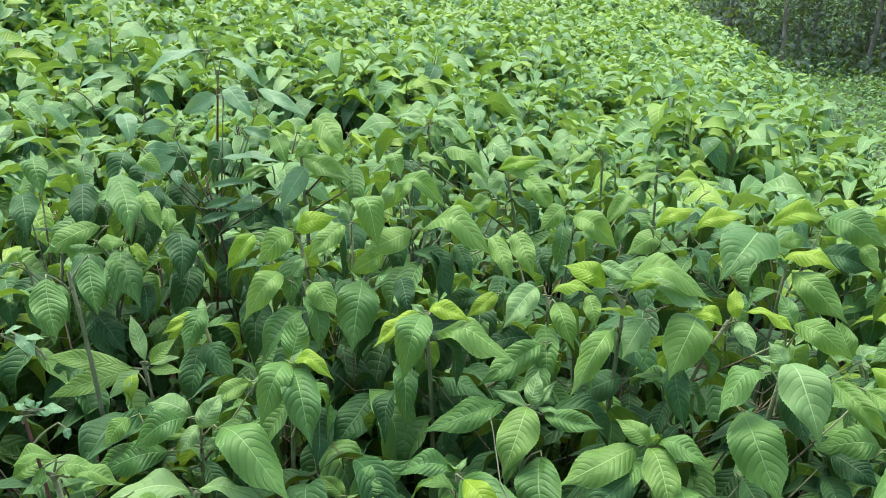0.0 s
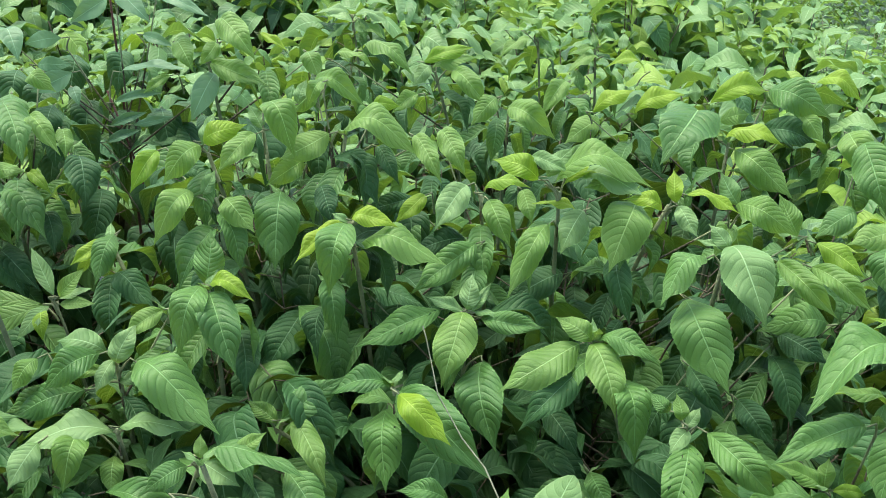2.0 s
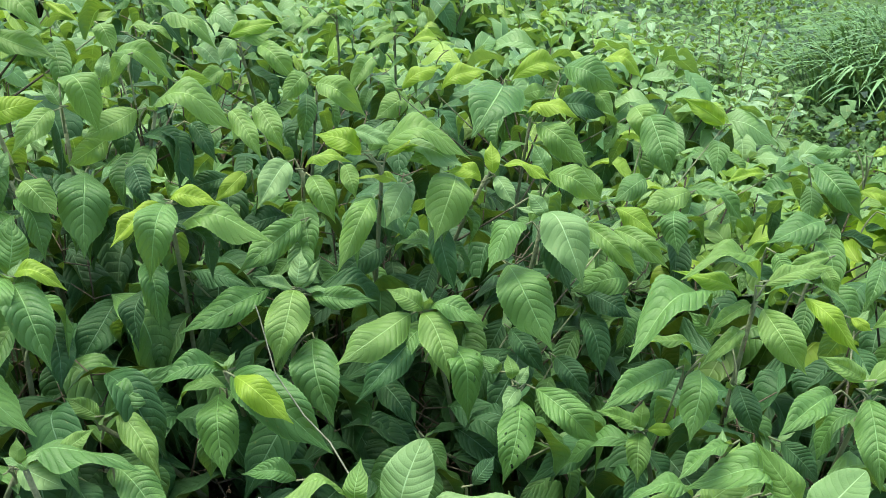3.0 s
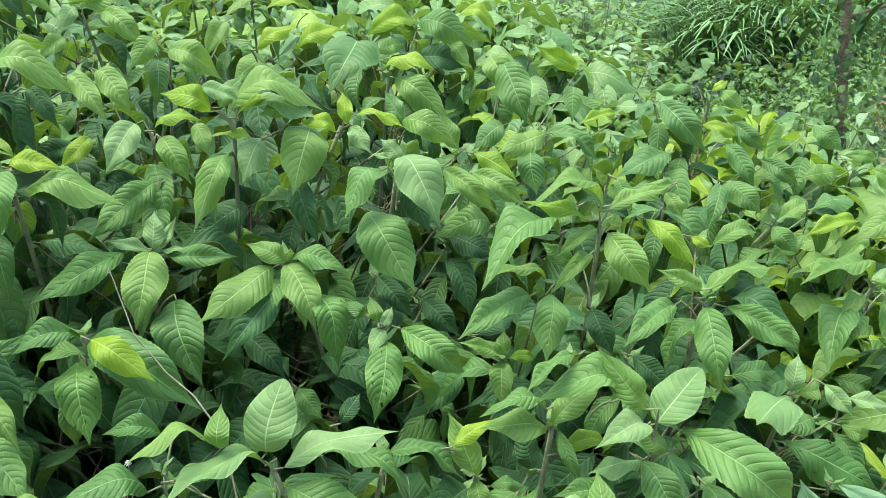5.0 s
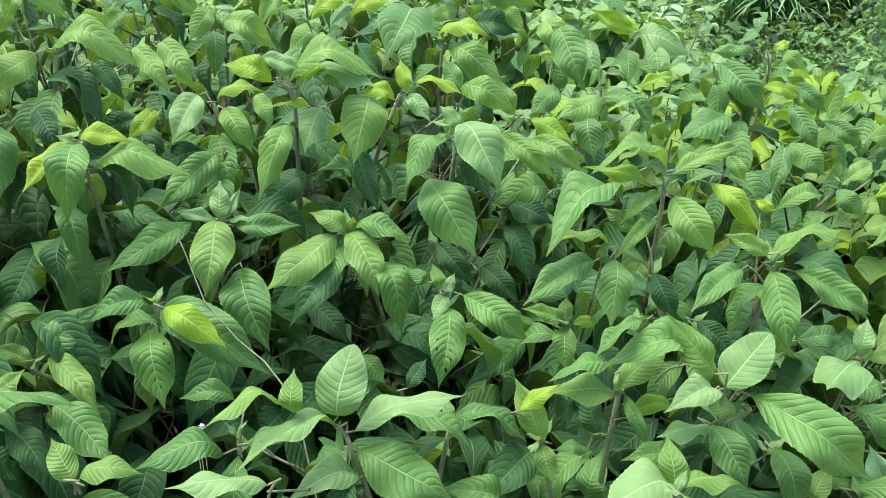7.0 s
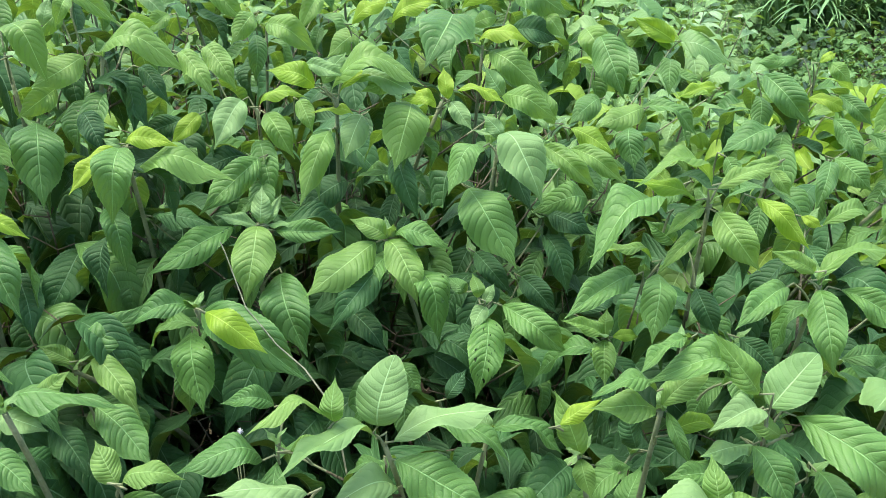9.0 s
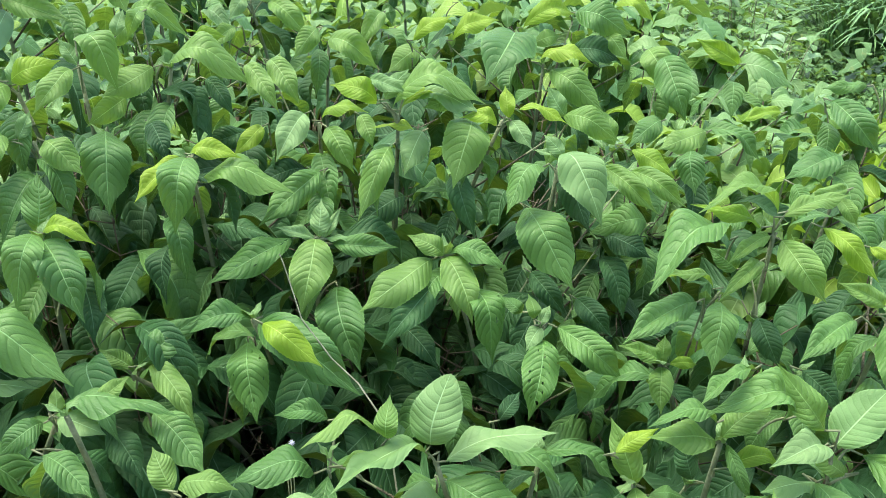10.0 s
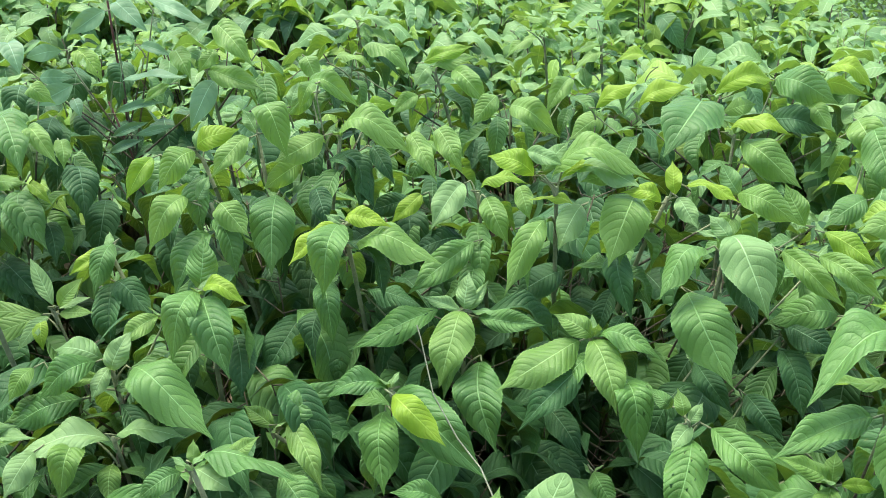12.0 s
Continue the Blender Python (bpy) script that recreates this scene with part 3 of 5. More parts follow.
leaf(p, n, 0, 0, .003, -111, -13, 31, .15, .071, .46, 'l')
leaf(p, n, .06, 0, -.021, -137, -34, 35, .091, .036, .27, 'd')
n = shoot(p, -.43, 1.512, 1.056, True)
leaf(p, n, 0, -.012, .02, 166, -41, -25, .094, .053, .27, 'd')
n = shoot(p, -.521, 1.592, 1.165, True)
leaf(p, n, 0, -.012, .02, -109, -9, 56, .131, .044, .1, 'd')
n = shoot(p, -.207, 1.562, 1.236, True)
leaf(p, n, 0, -.012, .02, 127, -25, -56, .105, .057, .1, 'l')
n = shoot(p, -.217, 1.562, 1.33, True)
leaf(p, n, 0, -.012, .02, 152, -41, -33, .057, .032, .46, 'l')
n = shoot(p, -.294, 1.522, 1.136, True)
leaf(p, n, 0, -.012, .02, 178, -45, -15, .159, .083, .27, 'm')
n = shoot(p, -.049, 1.572, 1.232, True)
leaf(p, n, 0, -.012, .02, -138, -35, 34, .112, .042, .27, 'l')
n = shoot(p, -.249, 1.662, 1.297, True)
leaf(p, n, -.001, -.022, .025, -111, -13, 40, .119, .05, .46, 'l')
leaf(p, n, .001, -.002, .015, 129, -27, -61, .073, .041, .27, 'l')
n = shoot(p, -.142, 1.672, 1.263, True)
leaf(p, n, 0, -.012, .02, -102, -3, 61, .058, .032, .46, 'g')
p = plant(0.1, 1.72, "shrub", "leafy shrub with yellow-green tips, shade painted dark on lower leaves")
n = shoot(p, .075, 1.52, 1.154)
leaf(p, n, -.025, 0, .018, 138, -33, -34, .11, .062, .18, 'y')
leaf(p, n, .005, 0, .004, -88, 5, 23, .088, .035, .36, 'g')
leaf(p, n, .015, 0, -.009, -154, -42, 23, .104, .051, .27, 'l')
leaf(p, n, .076, 0, .012, -152, -41, 30, .07, .037, .27, 'l')
leaf(p, n, -.103, 0, -.003, 137, -32, -44, .082, .036, .27, 'g')
leaf(p, n, -.028, 0, -.086, 107, -5, -54, .107, .051, .18, 'd')
n = shoot(p, -.008, 1.682, 1.214, True)
leaf(p, n, 0, -.012, .02, -138, -35, 36, .11, .053, .27, 'l')
n = shoot(p, -.058, 1.632, 1.092, True)
leaf(p, n, 0, -.012, .02, 114, -14, -59, .107, .048, .1, 'd')
p = plant(0.22, 1.62, "shrub", "broad shrub with bright green arching leaves and brown branches")
n = shoot(p, .214, 1.47, 1.181)
leaf(p, n, .045, 0, -.034, 139, -34, -30, .096, .053, .18, 'y')
leaf(p, n, .035, 0, -.04, 86, 12, -12, .085, .027, .18, 'g')
leaf(p, n, -.01, 0, .01, -100, 1, 27, .168, .072, .46, 'l')
leaf(p, n, .028, 0, .032, -114, -13, 23, .128, .055, .18, 'y')
leaf(p, n, -.054, 0, .063, -115, -16, 44, .076, .036, .18, 'y')
leaf(p, n, .005, 0, .007, -89, 3, 19, .098, .036, .36, 'g')
leaf(p, n, -.023, 0, .028, -65, 52, 45, .069, .039, .1, 'y')
leaf(p, n, -.039, 0, .021, 80, 28, -57, .087, .048, .46, 'g')
leaf(p, n, -.02, -.04, -.046, 144, -36, -27, .158, .049, .27, 'l')
n = shoot(p, .399, 1.44, 1.172)
leaf(p, n, .012, 0, .005, -3, 72, -21, .058, .032, .18, 'g')
leaf(p, n, .029, 0, .02, -117, -14, 14, .095, .034, .18, 'g')
leaf(p, n, .017, 0, 0, -156, -40, 28, .067, .037, .18, 'y')
leaf(p, n, -.011, 0, -.01, 84, 19, -50, .07, .033, .46, 'g')
n = shoot(p, .337, 1.482, 1.17, True)
leaf(p, n, .013, -.012, -.003, 147, -37, -25, .149, .084, .27, 'l')
leaf(p, n, -.013, -.012, .043, 115, -15, -58, .078, .038, .1, 'l')
n = shoot(p, .321, 1.482, 1.047, True)
leaf(p, n, 0, -.012, .02, -173, -44, 20, .14, .053, .27, 'd')
n = shoot(p, .215, 1.552, .948, True)
leaf(p, n, .02, -.022, .048, 114, -12, -45, .118, .063, .18, 'd')
leaf(p, n, -.02, -.002, -.008, 116, -14, -46, .11, .062, .1, 'd')
n = shoot(p, .519, 1.472, 1.137, True)
leaf(p, n, -.006, -.032, .039, -126, -21, 51, .111, .053, .46, 'l')
leaf(p, n, -.002, -.032, .039, 67, 49, -72, .065, .037, .1, 'y')
leaf(p, n, .008, .028, -.018, 139, -32, -26, .081, .046, .27, 'l')
n = shoot(p, .681, 1.602, 1.044, True)
leaf(p, n, 0, -.012, .02, 63, 53, -59, .088, .049, .1, 'l')
p = plant(0.45, 1.45, "shrub", "shrub with long drooping leaves on downy branches")
n = shoot(p, .473, 1.32, 1.143)
leaf(p, n, .003, 0, -.001, 64, 53, -54, .052, .029, .18, 'y')
leaf(p, n, -.002, 0, -.001, 84, 19, -27, .052, .018, .03, 'y')
leaf(p, n, .002, 0, .002, -161, -38, 20, .146, .082, .36, 'y')
leaf(p, n, -.03, 0, -.017, 129, -25, -5, .122, .055, .27, 'm')
leaf(p, n, -.055, 0, -.091, -162, -38, 27, .171, .09, .27, 'm')
leaf(p, n, .018, .05, -.046, -166, -40, 22, .131, .052, .27, 'd')
n = shoot(p, .271, 1.285, .981)
leaf(p, n, -.004, 0, .006, 76, 36, -49, .073, .041, .18, 'l')
leaf(p, n, -.006, 0, -.001, -153, -35, 16, .128, .066, .27, 'l')
leaf(p, n, -.024, 0, -.001, 125, -20, -28, .16, .071, .1, 'l')
leaf(p, n, .005, 0, .004, -115, -9, 27, .106, .046, .36, 'm')
leaf(p, n, .037, 0, -.063, -172, -39, -3, .142, .066, .46, 'm', eaten=True)
leaf(p, n, -.016, 0, -.054, 134, -26, -25, .152, .059, .27, 'd')
n = shoot(p, .4, 1.14, .915)
leaf(p, n, -.011, 0, .021, 23, 72, -19, .043, .024, .27, 'l')
leaf(p, n, -.002, 0, .009, -68, 47, 44, .038, .021, .03, 'y')
leaf(p, n, .003, 0, .003, 129, -19, -22, .053, .03, .18, 'y')
leaf(p, n, .003, 0, -.019, 164, -42, -8, .136, .066, .27, 'm', eaten=True)
leaf(p, n, .031, 0, .001, -132, -31, 41, .135, .063, .27, 'm')
leaf(p, n, -.02, .04, .011, 74, 46, -67, .045, .025, .46, 'm')
n = shoot(p, .591, 1.432, 1.062, True)
leaf(p, n, 0, -.012, .02, -142, -29, 45, .137, .049, .27, 'l')
n = shoot(p, .67, 1.482, 1.031, True)
leaf(p, n, 0, -.012, .02, -137, -24, 43, .128, .053, .27, 'l')
n = shoot(p, .711, 1.472, .921, True)
leaf(p, n, 0, -.012, .02, 90, -1, -51, .127, .065, .46, 'm')
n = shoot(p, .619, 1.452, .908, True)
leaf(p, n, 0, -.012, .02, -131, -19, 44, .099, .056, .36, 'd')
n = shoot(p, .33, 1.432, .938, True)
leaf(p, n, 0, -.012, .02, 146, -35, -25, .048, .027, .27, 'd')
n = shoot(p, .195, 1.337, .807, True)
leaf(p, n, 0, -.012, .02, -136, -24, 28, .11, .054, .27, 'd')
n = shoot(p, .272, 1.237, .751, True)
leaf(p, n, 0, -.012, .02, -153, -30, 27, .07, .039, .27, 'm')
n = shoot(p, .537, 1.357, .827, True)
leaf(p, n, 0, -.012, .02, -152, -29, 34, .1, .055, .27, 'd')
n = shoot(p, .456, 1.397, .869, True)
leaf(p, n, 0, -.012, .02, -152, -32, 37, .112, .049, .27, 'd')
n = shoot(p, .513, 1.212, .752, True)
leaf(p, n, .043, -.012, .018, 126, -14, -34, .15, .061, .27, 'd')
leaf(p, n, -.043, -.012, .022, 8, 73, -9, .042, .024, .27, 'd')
p = plant(0.3, 0.98, "shrub", "low bright green shrub with broad pale upper leaves")
n = shoot(p, .187, .88, .878)
leaf(p, n, -.01, 0, .037, -31, 69, 7, .099, .069, .18, 'y')
leaf(p, n, .011, 0, .008, -83, 8, -1, .159, .061, .1, 'y')
leaf(p, n, -.013, 0, .016, 117, 7, 7, .156, .052, .18, 'y')
leaf(p, n, .013, 0, -.025, -126, -26, 30, .145, .077, .18, 'm')
leaf(p, n, .012, 0, -.077, 110, 16, -21, .116, .055, .27, 'y')
leaf(p, n, -.079, 0, .065, 112, 10, 12, .112, .035, .27, 'l')
leaf(p, n, -.066, 0, .055, -33, 68, 12, .058, .032, .46, 'l')
n = shoot(p, .357, .96, .805)
leaf(p, n, -.092, 0, .025, -111, -17, 4, .13, .054, .27, 'm')
leaf(p, n, 0, 0, .005, -112, -18, 1, .125, .049, .27, 'm')
leaf(p, n, -.066, 0, .077, -71, 40, 31, .051, .028, .18, 'd')
n = shoot(p, .045, .952, .85, True)
leaf(p, n, .003, .028, .044, 90, 13, -35, .074, .035, .46, 'm')
leaf(p, n, -.02, -.012, -.014, 109, 18, -18, .125, .055, .27, 'm')
leaf(p, n, .018, -.052, .029, -85, 1, 38, .053, .03, .36, 'l')
n = shoot(p, .074, .792, .889, True)
leaf(p, n, 0, -.012, .02, 107, 21, 0, .124, .045, .1, 'y')
n = shoot(p, .491, .972, .696, True)
leaf(p, n, 0, -.012, .02, 121, -1, -29, .135, .073, .27, 'd')
n = shoot(p, .428, .912, .65, True)
leaf(p, n, 0, -.012, .02, 87, 25, -33, .125, .057, .36, 'm')
p = plant(0.58, 0.92, "shrub", "leafy shrub with pale downy tips and ribbed leaves")
n = shoot(p, .461, .86, .826)
leaf(p, n, 0, 0, .003, 41, 69, -52, .106, .047, .1, 'l')
leaf(p, n, -.043, -.02, .078, -78, 26, 23, .067, .025, .1, 'g')
leaf(p, n, .002, 0, -.003, 176, -39, 18, .058, .032, .27, 'l')
leaf(p, n, .025, 0, -.021, -100, -10, 24, .055, .023, .27, 'm')
n = shoot(p, .541, .8, .936)
leaf(p, n, -.007, 0, .005, 102, 13, -19, .106, .05, .1, 'l')
leaf(p, n, 0, 0, .005, -75, 33, 23, .091, .042, .27, 'l')
leaf(p, n, .083, 0, .028, 98, 16, -23, .128, .061, .46, 'm')
leaf(p, n, -.011, 0, .035, 101, 13, 5, .114, .036, .18, 'm')
leaf(p, n, .009, 0, -.002, -171, -40, 31, .078, .022, .27, 'm')
leaf(p, n, .016, 0, -.042, -86, -1, 25, .078, .034, .36, 'g')
leaf(p, n, .06, .04, .026, -55, 60, 21, .05, .028, .1, 'l')
n = shoot(p, .546, .65, .897)
leaf(p, n, -.004, 0, .004, 105, 16, -12, .142, .067, .18, 'y')
leaf(p, n, -.001, 0, .007, 6, 73, -33, .072, .038, .36, 'l')
leaf(p, n, .004, 0, .002, -89, -12, -4, .1, .037, .18, 'l')
leaf(p, n, .06, .08, -.029, 90, 15, -25, .098, .042, .18, 'm')
n = shoot(p, .572, .912, .766, True)
leaf(p, n, 0, -.012, .02, 53, 65, -51, .074, .041, .1, 'd')
n = shoot(p, .552, .872, .671, True)
leaf(p, n, 0, -.012, .02, -55, 59, 6, .082, .046, .46, 'm')
n = shoot(p, .564, .812, 1.026, True)
leaf(p, n, 0, -.012, .02, 115, -5, 5, .105, .029, .1, 'm')
p = plant(0.82, 0.9, "shrub", "shrub with one round pale leaf and a large dark ribbed leaf")
n = shoot(p, .666, .75, .933)
leaf(p, n, .002, 0, .025, -72, 39, 15, .095, .066, .03, 'y')
leaf(p, n, -.021, 0, .021, 112, 1, -25, .086, .047, .36, 'y')
leaf(p, n, -.013, 0, -.033, 104, 12, 3, .103, .039, .03, 'y')
leaf(p, n, .044, 0, .004, -135, -30, 42, .186, .088, .27, 'm')
leaf(p, n, -.015, 0, -.034, -163, -37, 26, .094, .051, .36, 'm')
leaf(p, n, -.02, 0, .05, 73, 47, -64, .115, .042, .1, 'l')
leaf(p, n, .026, 0, -.025, 82, 33, -60, .065, .031, .1, 'l')
n = shoot(p, .766, .762, .812, True)
leaf(p, n, 0, -.012, .02, -180, -36, 18, .094, .053, .46, 'm')
n = shoot(p, .883, .792, .677, True)
leaf(p, n, -.004, -.002, .036, -90, -16, 32, .093, .039, .18, 'l')
leaf(p, n, .004, -.022, .004, -61, 52, -2, .068, .038, .36, 'l')
p = plant(1.02, 0.98, "shrub", "light green shrub with rounded young leaves")
n = shoot(p, .993, .86, .873)
leaf(p, n, -.001, 0, -.004, 124, 18, -5, .231, .076, .03, 'y')
leaf(p, n, -.004, 0, .007, -56, 57, 10, .06, .034, .18, 'y')
leaf(p, n, .007, 0, -.001, -88, -5, 53, .051, .029, .46, 'l')
leaf(p, n, .063, 0, .007, -156, -35, 48, .062, .035, .18, 'y')
leaf(p, n, .01, 0, -.097, -125, -25, 43, .172, .073, .18, 'm', eaten=True)
n = shoot(p, 1.164, .74, .643)
leaf(p, n, .012, 0, .003, -87, -6, 25, .113, .043, .1, 'm')
n = shoot(p, 1.115, .872, .796, True)
leaf(p, n, .001, -.012, .047, -110, -15, 27, .078, .037, .03, 'y')
leaf(p, n, -.001, -.012, -.007, -121, -22, 65, .05, .028, .46, 'l')
n = shoot(p, 1.106, .922, .749, True)
leaf(p, n, 0, -.012, .02, 110, 3, -22, .093, .047, .1, 'm')
n = shoot(p, 1.002, .752, .767, True)
leaf(p, n, 0, -.012, .02, -130, -25, 45, .118, .044, .1, 'w')
n = shoot(p, 1.12, .752, .766, True)
leaf(p, n, 0, -.012, .02, 169, -29, 36, .098, .033, .27, 'w')
n = shoot(p, .954, .752, .689, True)
leaf(p, n, -.036, -.012, .041, -115, -20, 27, .115, .05, .46, 'm')
leaf(p, n, .036, -.012, -.001, 29, 70, -52, .101, .054, .1, 'w')
n = shoot(p, 1.28, .812, .688, True)
leaf(p, n, 0, -.012, .02, 115, 0, -15, .111, .043, .27, 'm')
p = plant(0.8, 1.2, "shrub", "leafy shrub with yellow-green tips, shade painted dark on lower leaves")
n = shoot(p, .577, 1.05, .888)
leaf(p, n, -.005, 0, .001, 83, 30, -35, .083, .035, .18, 'l')
leaf(p, n, 0, 0, .002, 7, 73, -23, .048, .027, .1, 'l')
leaf(p, n, .01, 0, 0, -87, -2, 44, .049, .023, .27, 'g')
leaf(p, n, 0, 0, -.003, 154, -38, 2, .078, .043, .27, 'l')
leaf(p, n, -.014, .08, .003, -83, 12, 39, .078, .044, .27, 'd')
n = shoot(p, .737, 1.07, 1.097)
leaf(p, n, -.007, 0, -.004, 114, -9, -22, .103, .029, .1, 'l')
leaf(p, n, .015, 0, -.012, -158, -41, 44, .114, .064, .27, 'l')
leaf(p, n, -.072, 0, -.006, 116, -9, 1, .194, .079, .27, 'm')
leaf(p, n, -.001, 0, .034, 98, 8, 3, .15, .047, .27, 'l')
leaf(p, n, -.024, 0, .012, 86, 17, -27, .122, .032, .1, 'g')
leaf(p, n, .01, 0, .028, -83, 15, 26, .116, .036, .1, 'l')
leaf(p, n, .081, 0, .006, -142, -35, 45, .114, .036, .27, 'g')
leaf(p, n, -.017, 0, -.048, 120, -15, -33, .112, .029, .27, 'l')
leaf(p, n, .043, .04, .063, -159, -42, 50, .054, .031, .27, 'm')
leaf(p, n, -.014, .06, .013, 111, -8, -45, .08, .045, .1, 'm')
leaf(p, n, -.014, .06, -.09, 77, 40, -79, .068, .038, .18, 'm')
n = shoot(p, .631, 1.052, .991, True)
leaf(p, n, .021, .018, .017, 89, 10, 2, .115, .036, .18, 'l')
leaf(p, n, -.027, -.022, .019, 113, -4, -23, .161, .056, .1, 'm')
leaf(p, n, .005, -.032, .024, 149, -37, -12, .116, .052, .27, 'm')
n = shoot(p, .753, 1.102, .916, True)
leaf(p, n, 0, -.012, .02, -175, -43, 30, .088, .049, .27, 'd')
p = plant(0.95, 1.12, "shrub", "bright green shrub with broad arching leaves")
n = shoot(p, .846, .92, 1.023)
leaf(p, n, .001, 0, -.007, 174, -41, 29, .129, .058, .27, 'm')
leaf(p, n, -.007, 0, .011, -85, 8, -7, .154, .048, .18, 'l')
leaf(p, n, -.015, 0, .025, 81, 31, -64, .086, .033, .1, 'l')
leaf(p, n, .039, 0, -.011, -126, -27, 48, .129, .055, .18, 'm')
leaf(p, n, -.057, 0, .004, 114, -6, -20, .136, .05, .1, 'm')
n = shoot(p, .957, .972, .83, True)
leaf(p, n, 0, -.012, .02, -90, -11, 35, .102, .047, .18, 'm')
n = shoot(p, 1.017, .972, .931, True)
leaf(p, n, 0, -.012, .02, -151, -36, 50, .072, .034, .27, 'm')
n = shoot(p, .957, 1.112, 1.016, True)
leaf(p, n, .023, -.012, .009, -87, 4, 25, .103, .047, .27, 'l')
leaf(p, n, -.023, -.012, .031, -128, -28, 59, .038, .021, .18, 'g')
n = shoot(p, .765, .982, .893, True)
leaf(p, n, 0, -.012, .02, -129, -29, 59, .079, .044, .1, 'd')
p = plant(1.28, 1.22, "shrub", "bright leafy shrub at the field's edge")
n = shoot(p, 1.329, 1.06, .921)
leaf(p, n, .045, 0, -.029, 172, -37, 35, .157, .07, .27, 'm')
leaf(p, n, -.011, 0, .014, 98, 9, 0, .206, .065, .18, 'l')
leaf(p, n, -.005, 0, .015, -108, -12, 49, .117, .036, .1, 'l')
leaf(p, n, -.03, 0, -.018, 120, -14, -11, .093, .038, .27, 'l')
leaf(p, n, -.04, 0, -.053, 125, -16, 8, .174, .073, .27, 'm')
leaf(p, n, .052, .03, -.032, -108, -13, 23, .168, .068, .1, 'm')
n = shoot(p, 1.552, 1.3, .899)
leaf(p, n, .03, 0, .01, 101, 3, -38, .115, .055, .46, 'l')
leaf(p, n, -.052, 0, .037, 102, 3, -24, .18, .051, .1, 'g')
leaf(p, n, -.005, 0, -.009, 112, -7, -10, .152, .054, .1, 'l')
leaf(p, n, -.043, .03, -.071, 106, 0, -2, .174, .062, .1, 'l')
leaf(p, n, .011, 0, -.008, -84, 10, 33, .089, .042, .18, 'g')
n = shoot(p, 1.573, 1.012, .573, True)
leaf(p, n, 0, -.012, .02, 99, 14, -19, .223, .066, .1, 'm')
n = shoot(p, 1.576, 1.032, .675, True)
leaf(p, n, 0, -.012, .02, 112, 0, -18, .226, .093, .27, 'm')
n = shoot(p, 1.308, 1.092, .69, True)
leaf(p, n, 0, -.012, .02, -118, -20, 53, .092, .049, .46, 'm')
n = shoot(p, 1.653, 1.312, .825, True)
leaf(p, n, .014, -.012, .054, -72, 37, 19, .12, .067, .1, 'l')
leaf(p, n, -.014, -.012, -.014, -89, -3, 36, .168, .061, .18, 'm')
n = shoot(p, 1.363, 1.312, .874, True)
leaf(p, n, 0, -.012, .02, 109, -4, -18, .131, .045, .18, 'l')
p = plant(1.1, 1.55, "shrub", "bright leafy shrub with arching ribbed leaves")
n = shoot(p, 1.27, 1.28, .966)
leaf(p, n, -.006, 0, -.006, -152, -38, 58, .075, .042, .27, 'm')
leaf(p, n, .006, 0, .006, -82, 19, 33, .081, .046, .18, 'l')
n = shoot(p, 1.25, 1.6, 1.035)
leaf(p, n, .051, -.08, .021, -153, -39, 49, .121, .05, .27, 'm')
leaf(p, n, .039, 0, .045, -116, -18, 43, .098, .042, .18, 'g')
n = shoot(p, 1.193, 1.372, 1.012, True)
leaf(p, n, 0, -.012, .02, -145, -36, 53, .096, .054, .36, 'm')
n = shoot(p, 1.114, 1.292, 1.039, True)
leaf(p, n, 0, -.012, .02, 143, -36, -6, .114, .042, .27, 'm')
n = shoot(p, .999, 1.292, 1.043, True)
leaf(p, n, .005, -.012, .028, 107, -4, -40, .136, .035, .1, 'l')
leaf(p, n, -.005, -.012, .012, -162, -42, 39, .06, .034, .27, 'l')
n = shoot(p, 1.418, 1.352, .939, True)
leaf(p, n, 0, -.012, .02, -88, -1, 19, .132, .057, .18, 'm')
n = shoot(p, 1.164, 1.612, 1.12, True)
leaf(p, n, 0, -.012, .02, -151, -39, 50, .152, .077, .27, 'm')
n = shoot(p, 1.107, 1.462, 1.052, True)
leaf(p, n, 0, -.012, .02, 113, -11, -22, .163, .069, .1, 'm')
n = shoot(p, 1.317, 1.625, 1.119, True)
leaf(p, n, .005, -.025, .04, -145, -36, 55, .067, .038, .27, 'l')
leaf(p, n, .052, -.025, -.037, -145, -36, 57, .101, .047, .27, 'm')
leaf(p, n, -.039, .025, .036, 101, -1, -47, .125, .035, .1, 'm')
leaf(p, n, -.019, -.025, .041, -83, 18, 38, .051, .023, .18, 'g')
n = shoot(p, 1.61, 1.612, 1.04, True)
leaf(p, n, 0, -.012, .02, -145, -35, 58, .094, .053, .27, 'm')
n = shoot(p, 1.739, 1.572, .951, True)
leaf(p, n, -.007, .028, .026, -107, -10, 57, .093, .039, .18, 'l')
leaf(p, n, .007, -.052, .014, -131, -27, 64, .101, .055, .27, 'l')
n = shoot(p, 1.422, 1.552, .986, True)
leaf(p, n, 0, -.012, .02, -133, -30, 60, .104, .05, .27, 'm')
n = shoot(p, 1.516, 1.512, .949, True)
leaf(p, n, 0, -.012, .02, -89, -2, 56, .115, .056, .18, 'l')
p = plant(0.62, 1.95, "shrub", "field shrub with drooping ribbed leaves on brown branches")
n = shoot(p, .867, 1.62, 1.044)
leaf(p, n, .029, 0, .03, 113, -12, -38, .135, .061, .1, 'l')
leaf(p, n, .061, .08, .004, -122, -24, 24, .153, .062, .27, 'm')
leaf(p, n, -.018, -.04, .005, 163, -45, 19, .105, .059, .27, 'm')
